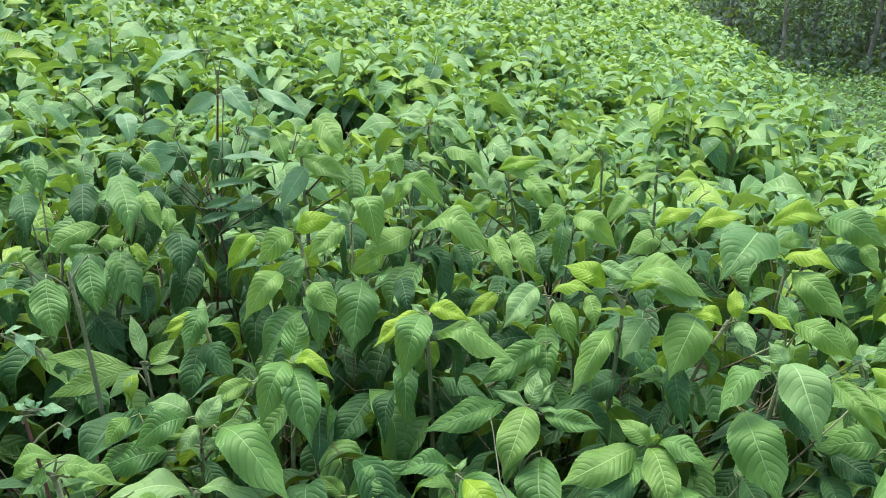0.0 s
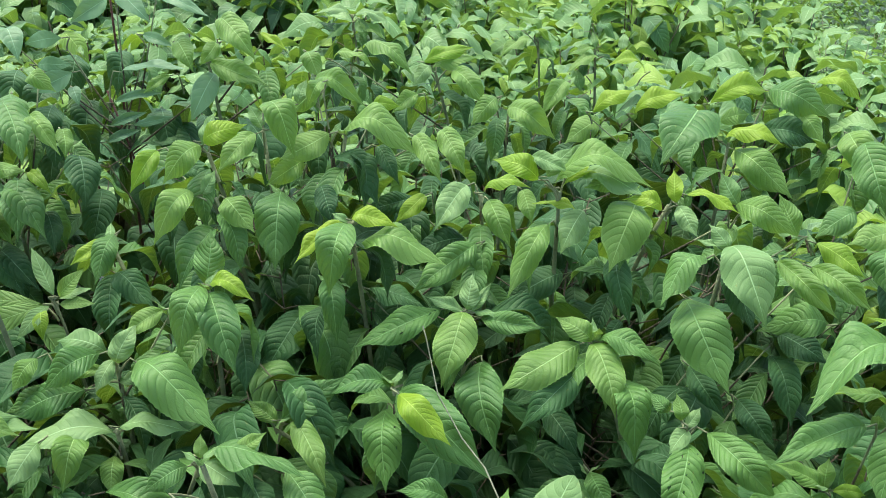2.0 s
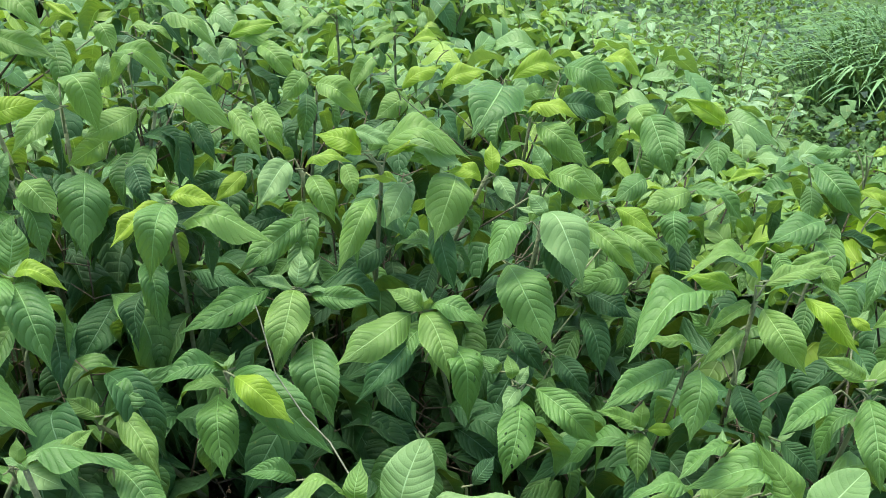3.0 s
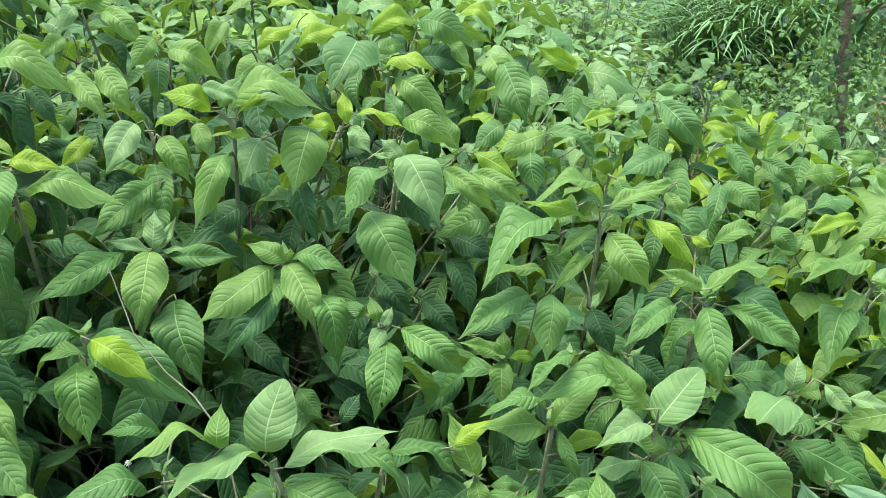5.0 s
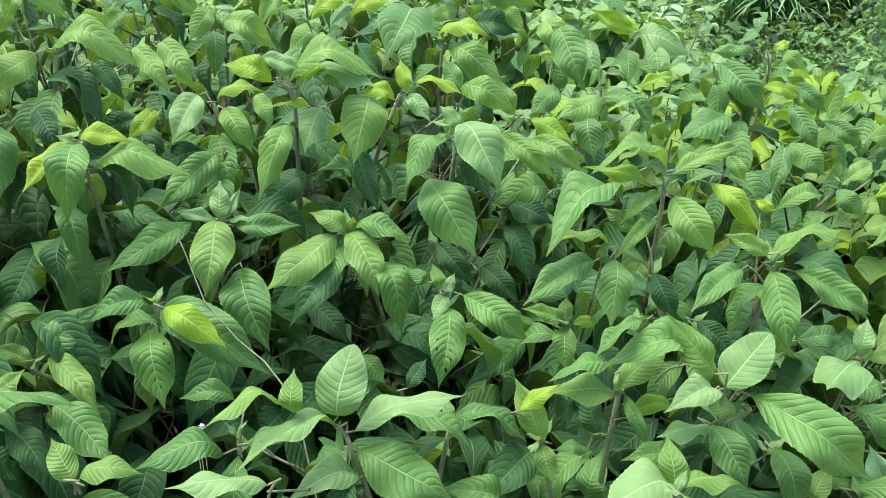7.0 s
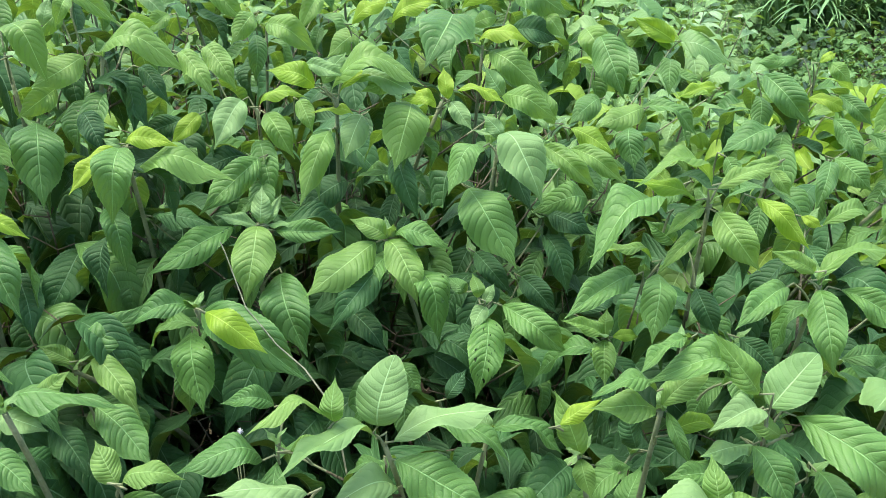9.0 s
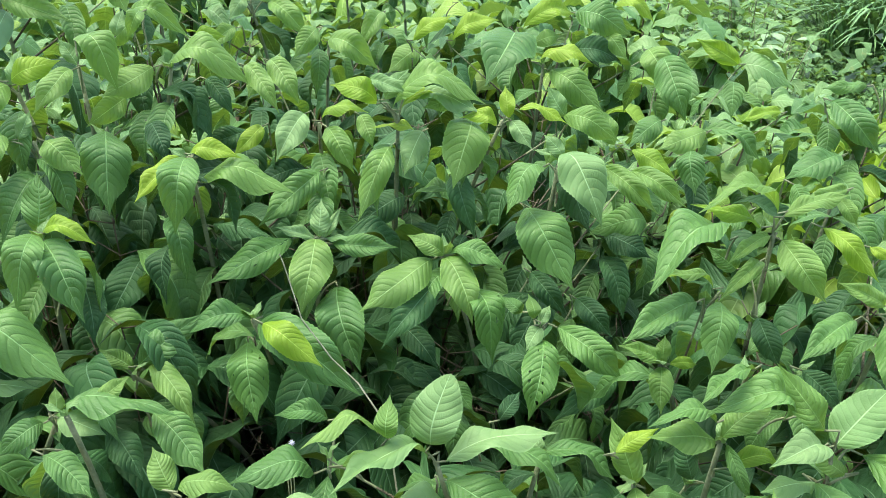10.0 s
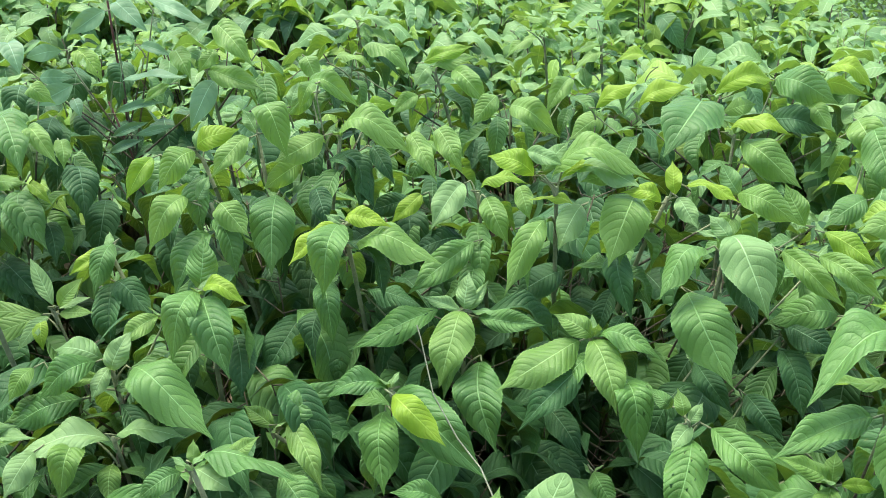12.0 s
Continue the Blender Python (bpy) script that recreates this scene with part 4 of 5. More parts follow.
leaf(p, n, -.039, .08, .031, 116, -15, -41, .114, .056, .18, 'm')
n = shoot(p, 1.129, 1.732, 1.057, True)
leaf(p, n, 0, -.012, .02, 103, -1, -23, .122, .041, .1, 'g')
n = shoot(p, .711, 1.582, 1.038, True)
leaf(p, n, 0, -.012, .02, -120, -22, 45, .106, .05, .1, 'g')
n = shoot(p, .871, 1.832, 1.166, True)
leaf(p, n, 0, -.012, .02, -161, -43, 45, .161, .09, .27, 'm')
n = shoot(p, 1.117, 1.932, 1.121, True)
leaf(p, n, 0, -.012, .02, 78, 33, -80, .129, .057, .1, 'g')
# lighter tones here paint sky light onto the upper leaves
p = plant(0.1, 2.2, "shrub", "shrub with light green arching upper leaves")
n = shoot(p, -.049, 2.07, 1.272)
leaf(p, n, -.026, 0, .022, -83, 20, 50, .123, .045, .1, 'g')
leaf(p, n, -.006, 0, .008, -87, 9, 34, .11, .047, .18, 'l')
leaf(p, n, -.01, 0, .013, 133, -32, -45, .069, .039, .27, 'y')
leaf(p, n, .043, 0, .003, -134, -34, 37, .133, .061, .27, 'l')
leaf(p, n, -.036, -.06, -.043, 122, -22, -55, .08, .045, .27, 'l')
n = shoot(p, .13, 2.12, 1.167)
leaf(p, n, 0, 0, .004, -120, -22, 51, .146, .077, .46, 'l')
n = shoot(p, -.257, 2.082, 1.287, True)
leaf(p, n, .035, -.012, .031, -118, -20, 18, .146, .06, .36, 'l')
leaf(p, n, -.035, -.012, .009, -105, -7, 15, .114, .036, .27, 'l')
n = shoot(p, .354, 2.132, 1.129, True)
leaf(p, n, 0, -.012, .02, 118, -19, -53, .113, .063, .18, 'l')
n = shoot(p, .284, 2.332, 1.182, True)
leaf(p, n, 0, -.012, .02, 136, -33, -38, .129, .059, .27, 'l')
n = shoot(p, .099, 2.032, 1.204, True)
leaf(p, n, 0, -.012, .02, 132, -31, -50, .1, .051, .27, 'l')
n = shoot(p, -.03, 1.832, 1.151, True)
leaf(p, n, 0, -.012, .02, 140, -36, -41, .065, .036, .27, 'l')
p = plant(0.62, 2.05, "shrub", "green field shrub with drooping ribbed leaves")
n = shoot(p, .619, 1.92, 1.153)
leaf(p, n, -.077, 0, .055, 156, -19, -14, .199, .134, .27, 'm')
leaf(p, n, -.012, 0, .004, -105, -3, 29, .13, .054, .36, 'g')
leaf(p, n, .016, 0, -.015, -137, -30, 48, .169, .074, .27, 'l')
leaf(p, n, .08, .06, .013, -108, -6, 62, .127, .071, .46, 'd')
leaf(p, n, -.017, .05, .036, -87, 8, 62, .074, .042, .46, 'l')
n = shoot(p, .592, 2.032, 1.197, True)
leaf(p, n, 0, -.012, .02, -85, 13, 50, .137, .065, .46, 'g')
n = shoot(p, .721, 2.032, 1.231, True)
leaf(p, n, 0, -.012, .02, -125, -22, 58, .147, .082, .46, 'm')
n = shoot(p, .779, 1.972, 1.192, True)
leaf(p, n, 0, -.012, .02, -151, -37, 39, .089, .042, .27, 'l')
n = shoot(p, .428, 2.072, 1.161, True)
leaf(p, n, 0, -.012, .02, -83, 19, 43, .127, .057, .36, 'g')
n = shoot(p, .33, 2.072, 1.163, True)
leaf(p, n, 0, -.012, .02, -81, 25, 43, .113, .045, .27, 'g')
n = shoot(p, .581, 2.132, 1.178, True)
leaf(p, n, 0, -.012, .02, 3, 71, -14, .053, .03, .03, 'y')
n = shoot(p, .877, 1.932, 1.159, True)
leaf(p, n, 0, -.012, .02, -164, -39, 42, .146, .073, .46, 'l')
n = shoot(p, .896, 2.232, 1.208, True)
leaf(p, n, 0, -.012, .02, -122, -19, 38, .117, .056, .46, 'g')
p = plant(-0.66, 1.98, "weed", "bluish-green narrow-leaved weed on a dark red stem")
n = shoot(p, -.789, 1.92, 1.245)
leaf(p, n, .039, 0, .043, -89, 2, 18, .149, .041, .1, 'w', True)
leaf(p, n, .012, 0, -.029, -85, 13, 57, .119, .025, .1, 'w', True)
leaf(p, n, -.004, 0, -.082, -82, 21, 69, .092, .027, .1, 'w', True)
leaf(p, n, .051, 0, -.08, -86, 10, 70, .097, .023, .1, 'w', True)
leaf(p, n, -.08, 0, .004, -139, -35, 15, .055, .031, .27, 'w', True)
leaf(p, n, -.076, 0, .04, 128, -23, -73, .099, .054, .1, 'w', True)
n = shoot(p, -.746, 1.932, 1.432, True)
leaf(p, n, -.014, -.012, .014, 135, -29, -68, .095, .048, .27, 'w', True)
leaf(p, n, .014, -.012, .026, -127, -29, 34, .117, .048, .27, 'w', True)
n = shoot(p, -.533, 1.932, 1.267, True)
leaf(p, n, 0, -.012, .02, 153, -40, -45, .129, .056, .27, 'w', True)
n = shoot(p, -.808, 1.932, 1.102, True)
leaf(p, n, 0, -.012, .02, -82, 22, 64, .087, .027, .1, 'w', True)
n = shoot(p, -.654, 1.932, 1.447, True)
leaf(p, n, 0, -.012, .02, -115, -19, 46, .156, .035, .1, 'w', True)
n = shoot(p, -.689, 1.932, 1.351, True)
leaf(p, n, 0, -.012, .02, -109, -12, 56, .084, .029, .1, 'w', True)
n = shoot(p, -1.004, 1.932, 1.355, True)
leaf(p, n, 0, -.012, .02, -135, -33, 6, .099, .055, .27, 'w', True)
n = shoot(p, -.943, 1.932, 1.28, True)
leaf(p, n, 0, -.012, .02, -90, -1, 66, .081, .037, .18, 'w', True)
n = shoot(p, -.876, 1.932, 1.342, True)
leaf(p, n, 0, -.012, .02, 108, -5, -73, .079, .041, .18, 'w', True)
# these leaves too get a lighter green in place of sky light
p = plant(-0.52, 2.05, "shrub", "leafy green shrub with pale young shoot tips")
n = shoot(p, -.54, 1.9, 1.322)
leaf(p, n, .037, 0, .085, -125, -27, 40, .141, .066, .27, 'l')
leaf(p, n, -.065, 0, .036, -132, -32, 30, .091, .051, .27, 'l')
leaf(p, n, .022, 0, .037, 157, -42, -48, .068, .038, .27, 'l')
leaf(p, n, .006, 0, -.006, -115, -17, 49, .16, .06, .1, 'l')
leaf(p, n, -.09, 0, -.036, 126, -23, -54, .073, .028, .1, 'l')
n = shoot(p, -.418, 1.912, 1.361, True)
leaf(p, n, 0, -.012, .02, -121, -24, 31, .083, .025, .1, 'g')
n = shoot(p, -.341, 2.012, 1.306, True)
leaf(p, n, 0, -.012, .02, -148, -41, 17, .083, .046, .27, 'l')
p = plant(-0.92, 1.72, "shrub", "leafy shrub with hanging veined leaves, shade painted into the darkest")
n = shoot(p, -.878, 1.62, 1.128)
leaf(p, n, .002, 0, -.018, -136, -30, 8, .153, .077, .27, 'm')
leaf(p, n, .045, 0, .012, -120, -19, 31, .079, .027, .27, 'g')
leaf(p, n, -.032, 0, .018, -103, -2, 47, .081, .034, .18, 'l')
leaf(p, n, .056, 0, -.074, -139, -32, -5, .11, .051, .27, 'd')
leaf(p, n, -.066, 0, -.074, -131, -26, 14, .111, .062, .27, 'l')
n = shoot(p, -.84, 1.632, 1.245, True)
leaf(p, n, -.027, -.012, .029, -135, -30, 4, .163, .077, .27, 'm')
leaf(p, n, .027, -.012, .011, -131, -29, 16, .12, .045, .27, 'l')
n = shoot(p, -.745, 1.632, 1.183, True)
leaf(p, n, .009, -.012, -.009, -152, -40, -15, .124, .07, .36, 'd')
leaf(p, n, -.009, -.012, .049, -145, -38, -7, .072, .036, .27, 'l')
n = shoot(p, -.873, 1.782, 1.284, True)
leaf(p, n, 0, -.012, .02, -123, -23, 41, .073, .041, .46, 'l')
n = shoot(p, -.928, 1.632, .945, True)
leaf(p, n, 0, -.012, .02, -127, -22, 21, .143, .064, .27, 'd')
# added shrub: its dark green paints shade into a gap that was bright
p = plant(-0.98, 2.12, "shrub", "added leafy shrub that fills a gap, shade painted as dark green")
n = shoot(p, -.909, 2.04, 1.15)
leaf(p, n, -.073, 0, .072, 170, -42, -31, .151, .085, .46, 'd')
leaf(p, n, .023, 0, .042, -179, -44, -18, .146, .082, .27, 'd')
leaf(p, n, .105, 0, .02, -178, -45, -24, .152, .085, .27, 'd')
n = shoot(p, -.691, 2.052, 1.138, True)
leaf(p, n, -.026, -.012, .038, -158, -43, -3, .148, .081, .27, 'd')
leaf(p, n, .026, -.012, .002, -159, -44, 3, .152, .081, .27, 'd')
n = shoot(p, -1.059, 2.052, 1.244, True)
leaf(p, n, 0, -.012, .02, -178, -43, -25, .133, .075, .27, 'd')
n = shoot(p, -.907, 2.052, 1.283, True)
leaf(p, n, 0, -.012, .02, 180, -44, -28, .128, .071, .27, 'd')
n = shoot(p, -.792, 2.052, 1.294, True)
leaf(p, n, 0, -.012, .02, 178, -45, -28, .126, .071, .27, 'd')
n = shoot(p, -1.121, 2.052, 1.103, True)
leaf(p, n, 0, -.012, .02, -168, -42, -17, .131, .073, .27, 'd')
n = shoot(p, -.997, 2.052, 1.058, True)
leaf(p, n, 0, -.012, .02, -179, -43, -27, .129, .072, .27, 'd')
p = plant(-0.66, 1.46, "weed", "slender pale plant with long narrow light green leaves")
n = shoot(p, -.691, 1.38, .98)
leaf(p, n, 0, 0, .01, 55, 58, -25, .096, .031, .03, 'y', True)
leaf(p, n, -.024, 0, -.008, 87, 2, -56, .195, .041, .1, 'l', True)
leaf(p, n, -.021, 0, -.011, 113, -13, -60, .165, .048, .1, 'l', True)
leaf(p, n, -.012, 0, -.01, 143, -31, -44, .079, .03, .18, 'y', True)
leaf(p, n, .01, 0, .008, -74, 42, 66, .071, .032, .18, 'l', True)
leaf(p, n, .007, 0, .004, -86, 18, 32, .067, .02, .03, 'y', True)
leaf(p, n, .009, 0, -.007, -103, 5, 41, .072, .027, .1, 'l', True)
leaf(p, n, -.022, 0, -.023, -158, -39, 8, .057, .03, .46, 'g', True)
p = plant(-1.1, 1.72, "shrub", "green shrub with broad hanging ribbed leaves, shade painted into the darkest")
n = shoot(p, -.999, 1.62, 1.109)
leaf(p, n, -.039, 0, -.068, -151, -38, 2, .169, .095, .27, 'm')
leaf(p, n, .066, 0, -.001, -157, -41, 5, .15, .074, .36, 'd')
leaf(p, n, .019, 0, -.011, -84, 21, 68, .09, .05, .36, 'm')
leaf(p, n, .066, .05, .056, 121, -21, -55, .135, .061, .18, 'l')
n = shoot(p, -.859, 1.632, 1.105, True)
leaf(p, n, 0, -.012, .02, -154, -41, 0, .14, .068, .27, 'm')
n = shoot(p, -.916, 1.632, .947, True)
leaf(p, n, 0, -.012, .02, -144, -34, 13, .122, .063, .27, 'd')
n = shoot(p, -1.146, 1.632, 1.022, True)
leaf(p, n, .006, -.012, .006, -137, -29, 10, .157, .071, .27, 'd')
leaf(p, n, -.006, -.012, .034, -83, 25, 66, .11, .043, .1, 'l')
n = shoot(p, -1.179, 1.832, 1.252, True)
leaf(p, n, 0, -.012, .02, -145, -38, 8, .116, .065, .27, 'm')
n = shoot(p, -.93, 1.782, 1.247, True)
leaf(p, n, 0, -.012, .02, -158, -44, -10, .144, .064, .27, 'm')
n = shoot(p, -1.027, 1.692, 1, True)
leaf(p, n, 0, -.012, .02, -173, -41, -26, .089, .05, .27, 'd')
n = shoot(p, -1.183, 1.782, 1.168, True)
leaf(p, n, 0, -.012, .02, -137, -32, 12, .13, .071, .27, 'd')
n = shoot(p, -1.023, 1.782, 1.209, True)
leaf(p, n, 0, -.012, .02, -147, -39, 12, .147, .069, .27, 'd')
n = shoot(p, -.841, 1.782, 1.225, True)
leaf(p, n, 0, -.012, .02, 175, -45, -29, .108, .059, .27, 'd')
p = plant(-0.8, 1.02, "shrub", "pale green shrub with broad downy leaves at the field's edge")
n = shoot(p, -.706, 1.12, .881)
leaf(p, n, -.104, 0, -.015, -78, 35, 49, .105, .04, .1, 'l')
leaf(p, n, -.046, 0, -.004, -90, 9, 46, .119, .06, .36, 'y')
leaf(p, n, -.011, 0, -.015, -99, 12, 9, .123, .048, .1, 'y')
leaf(p, n, -.077, 0, -.066, 50, 58, -3, .04, .022, .18, 'g')
n = shoot(p, -.586, 1.192, .93, True)
leaf(p, n, -.035, -.012, .048, 148, -32, -37, .063, .035, .27, 'l')
leaf(p, n, .035, -.012, -.008, 112, -11, -49, .118, .056, .27, 'm')
p = plant(0.62, 0.74, "shrub", "front shrub with a pale round leaf and one insect-eaten leaf")
n = shoot(p, .514, .605, .944)
leaf(p, n, -.001, -.014, .009, -151, -34, 14, .039, .02, .12, 'l')
p = plant(-0.85, 2.12, "weed", "tall weed with narrow bluish leaves on dark red stems")
n = shoot(p, -.771, 1.964, 1.497)
leaf(p, n, -.03, -.024, .052, 111, -25, -26, .151, .045, .12, 'w', True)
leaf(p, n, -.029, -.025, .045, 107, -19, -26, .092, .028, .12, 'w', True)
leaf(p, n, .028, -.002, .037, -106, -34, 18, .11, .033, .12, 'w', True)
leaf(p, n, -.272, -.156, -.047, -75, 26, 26, .087, .035, .12, 'w', True)
p = plant(-0.33, 2.97, "shrub", "shrub with light green arching upper leaves")
n = shoot(p, -.378, 2.872, 1.295)
leaf(p, n, -.001, -.015, .002, 92, 4, -25, .117, .047, .18, 'y')
leaf(p, n, .011, -.013, .002, -96, -13, 24, .123, .052, .18, 'y')
leaf(p, n, .027, -.012, -.01, -164, -53, 3, .082, .049, .12, 'm')
leaf(p, n, -.01, -.02, -.022, 125, -36, -21, .094, .047, .12, 'm')
leaf(p, n, .02, -.015, -.022, -111, -29, 20, .111, .049, .12, 'l')
leaf(p, n, -.029, -.028, -.057, 84, 21, -23, .094, .042, .12, 'd')
p = plant(0.28, 3.0, "shrub", "green field shrub with drooping ribbed leaves")
n = shoot(p, .23, 2.899, 1.226)
leaf(p, n, -.094, -.009, .022, -116, -34, 21, .089, .053, .12, 'm')
leaf(p, n, -.039, -.01, .023, -105, -24, 23, .091, .04, .27, 'g')
leaf(p, n, -.001, -.015, .002, -120, -37, 20, .09, .04, .12, 'm')
leaf(p, n, .011, -.014, .014, 76, 36, -23, .097, .043, .27, 'l')
leaf(p, n, -.013, -.016, -.01, 113, -25, -21, .132, .058, .27, 'l')
p = plant(0.45, 2.83, "shrub", "shrub with light green arching upper leaves")
n = shoot(p, .399, 2.734, 1.231)
leaf(p, n, .001, -.006, .064, -120, -37, 21, .079, .039, .27, 'm')
leaf(p, n, -.036, -.005, .042, 93, 2, -25, .063, .028, .27, 'g')
leaf(p, n, .079, -.026, -.006, -34, 62, 8, .049, .034, .12, 'y')
leaf(p, n, -.001, -.016, -.003, 106, -17, -22, .089, .039, .12, 'l')
leaf(p, n, .012, -.022, -.031, 109, -20, -21, .119, .052, .18, 'l')
leaf(p, n, -.055, -.022, -.073, -172, -54, 4, .076, .046, .12, 'm')
leaf(p, n, .15, -.049, -.07, 93, 2, -24, .128, .056, .36, 'g')
leaf(p, n, -.001, -.017, -.009, 31, 65, -12, .06, .026, .12, 'y')
p = plant(-0.23, 1.05, "shrub", "shrub with light green arching upper leaves")
n = shoot(p, -.279, .951, .961)
leaf(p, n, .085, .095, -.075, -130, -28, 16, .12, .062, .12, 'm')
leaf(p, n, .129, -.084, -.068, 44, 48, -12, .061, .038, .12, 'l')
leaf(p, n, .14, -.106, -.05, -103, 0, 15, .073, .037, .36, 'l')
leaf(p, n, -.026, -.033, -.032, -123, -22, 10, .088, .044, .12, 'm')
leaf(p, n, .005, .156, -.137, -135, -31, 12, .101, .05, .12, 'd')
p = plant(-0.52, 0.98, "shrub", "leafy shrub with yellow-green tips, shade painted dark on lower leaves")
n = shoot(p, -.571, .876, 1.056)
leaf(p, n, .008, -.002, .02, 103, -12, -19, .062, .031, .36, 'l')
leaf(p, n, .011, -.009, .007, -82, 4, 18, .06, .033, .27, 'l')
leaf(p, n, .025, -.004, 0, -89, -7, 16, .072, .036, .27, 'l')
leaf(p, n, .004, -.015, .004, 122, -36, -20, .042, .025, .12, 'y')
leaf(p, n, -.003, -.011, .017, 160, -56, -15, .036, .018, .12, 'l')
p = plant(-0.72, 1.37, "shrub", "green field shrub with drooping ribbed leaves")
n = shoot(p, -.773, 1.272, 1.198)
leaf(p, n, -.022, -.034, -.004, -150, -57, -2, .11, .068, .12, 'm')
leaf(p, n, .034, .011, .025, -151, -57, -1, .105, .053, .12, 'm')
leaf(p, n, -.055, -.046, .022, -55, 58, 24, .038, .017, .27, 'l')
leaf(p, n, -.07, -.055, .024, 130, -44, -23, .061, .027, .12, 'd')
p = plant(-0.65, 1.1, "weed", "low weed with small feathered bluish-green leaflets")
n = shoot(p, -.699, 1.004, 1.073)
leaf(p, n, -.007, .029, .102, -85, -1, 19, .03, .015, .12, 'w', True)
leaf(p, n, -.017, .026, .108, -112, -38, 10, .047, .023, .12, 'w', True)
leaf(p, n, -.029, .017, .11, -76, 24, 22, .031, .012, .12, 'w', True)
leaf(p, n, .023, -.002, .004, 84, 38, -14, .023, .014, .12, 'w')
leaf(p, n, .024, -.002, .004, -62, 52, 22, .018, .011, .12, 'w')
leaf(p, n, .028, -.001, .001, -81, 7, 19, .046, .023, .12, 'w')
leaf(p, n, .026, -.003, 0, -99, -24, 14, .018, .011, .12, 'w')
leaf(p, n, .015, -.008, .003, 92, 16, -17, .024, .015, .12, 'w')
leaf(p, n, .012, -.014, -.004, 113, -27, -21, .024, .014, .12, 'w')
leaf(p, n, .064, .007, -.027, -120, -44, 8, .02, .014, .12, 'w')
for p in PLANTS:
    grow(p)


# ---- the field ----
CLEAR = [(0.1, -0.1, 1.05)]
field_rng = random.Random(5)
LABELS = ["dense green shrub with large veined drooping leaves", "leafy green shrub with pale young shoot tips",
          "broad-leaved field shrub with yellow-green upper leaves"]
near_kinds, mid_kinds = [], []
for k in range(5):
    leaves, stems = bush_plan(field_rng, 1.12, 0.36, 13, 6, size=1.28)
    near_kinds.append((leaves, stems))
    leaves, stems = bush_plan(field_rng, 1.12, 0.40, 18, 5, size=1.32)
    mid_kinds.append((leaves, stems))
spots = []
for x, y in ((1.62, 1.22), (1.55, 1.72), (1.86, 1.58), (1.72, 2.12), (1.32, 1.98), (0.98, 1.72), (1.62, 0.84), (1.92, 1.12), (2.0, 2.0), (1.3, 2.5), (1.75, 2.7)):
    spots.append((x, y))
y = -2.0
while y < 34:
    step = 0.56 if y < 9 else 0.56 + 0.03 * (y - 9)
    x = -3.0 - 0.75 * max(y, 0)
    while x < edge_x(y):
        spots.append((x + field_rng.uniform(-0.16, 0.16), y + field_rng.uniform(-0.16, 0.16)))
        x += step
    y += step
near_first, mid_first, back_first = [None] * 5, [None] * 5, [None] * 5
far_leaves, placed = [], []
for x, y in spots:
    if any(math.hypot(x - a, y - b) < r for a, b, r in CLEAR + HERO_CLEAR):
        continue
    if len(placed) > 10 and any(math.hypot(x - a, y - b) < 0.34 for a, b in placed[:11]):
        continue
    placed.append((x, y))
    if y < 0.5 and x > -1.6:
        continue
    d = math.hypot(x - 0.1, y)
    if d > 3 and field_rng.random() < 0.10:
        continue
    k = field_rng.randrange(5)
    size = field_rng.uniform(0.88, 1.1) * (1 + 0.16 * noise.noise((0.8 * x, 0.8 * y, 7)))
    if math.hypot(x + 1.05, y - 2.1) < 0.75:
        size = 0.95
    m = pose(x, y, rise(x, y), 0, 0, field_rng.uniform(0, 360)) @ Matrix.Scale((size if d > 2 or size < 0.8 else 1.0) * (0.92 if x > 1.2 and 1.5 < y < 6 else 1.0), 4)
    if d < 2.3 and y > 0.2:
        if near_first[k] is None:
            near_first[k] = leafy_bush(field_rng, *near_kinds[k], LABELS[k % 3])
            near_first[k].matrix_basis = m
        else:
            copy_thing(near_first[k], m)
    elif d > 4.6 and d < 9:
        if back_first[k] is None:
            back_first[k] = joined_bush(field_rng, *mid_kinds[k], FAR_SHAPES, LABELS[k % 3])
            back_first[k].matrix_basis = m
        else:
            copy_thing(back_first[k], m)
    elif d < 9:
        if mid_first[k] is None:
            mid_first[k] = joined_bush(field_rng, *mid_kinds[k], MID_SHAPES, LABELS[k % 3])
            mid_first[k].matrix_basis = m
        else:
            copy_thing(mid_first[k], m)
    else:
        leaves, stems = mid_kinds[k]
        spread = 1.0 + 0.03 * (d - 9)
        for row in field_rng.sample(leaves, min(len(leaves), 150 if d < 18 else 100)):
            p = m @ (row[0] * Vector((1.3, 1.3, 1)))
            if field_rng.random() < 0.17 * (1 + noise.noise((0.35 * x, 0.35 * y, 2))) and row[7] in "lmy":
                row = (*row[:7], "g", None)
            far_leaves.append((p, row[1] + math.degrees(m.to_euler().z), row[2], row[3], row[4] * spread * 0.88, row[5] * spread * 0.95, row[6], row[7], None))
corner = []
for k, (x, y, size) in enumerate(((1.42, 1.86, 1.07), (1.62, 1.34, 0.92), (1.68, 1.76, 1.07), (1.93, 1.62, 0.96), (1.62, 2.20, 0.98), (1.86, 1.30, 0.88), (1.20, 2.20, 0.98), (1.92, 2.05, 1.0))):
    m = pose(x, y, rise(x, y), 0, 0, 77 * k) @ Matrix.Scale(size, 4)
    if k < 3:
        copy_thing(next(b for b in near_first[k:] + near_first if b), m)
    elif k < 5:
        corner.append(joined_bush(field_rng, *bush_plan(field_rng, 1.12, 0.36, 20, 6, size=0.95), NEAR_SHAPES, LABELS[k % 3]))
        corner[-1].matrix_basis = m
    else:
        copy_thing(corner[k % 2], m)
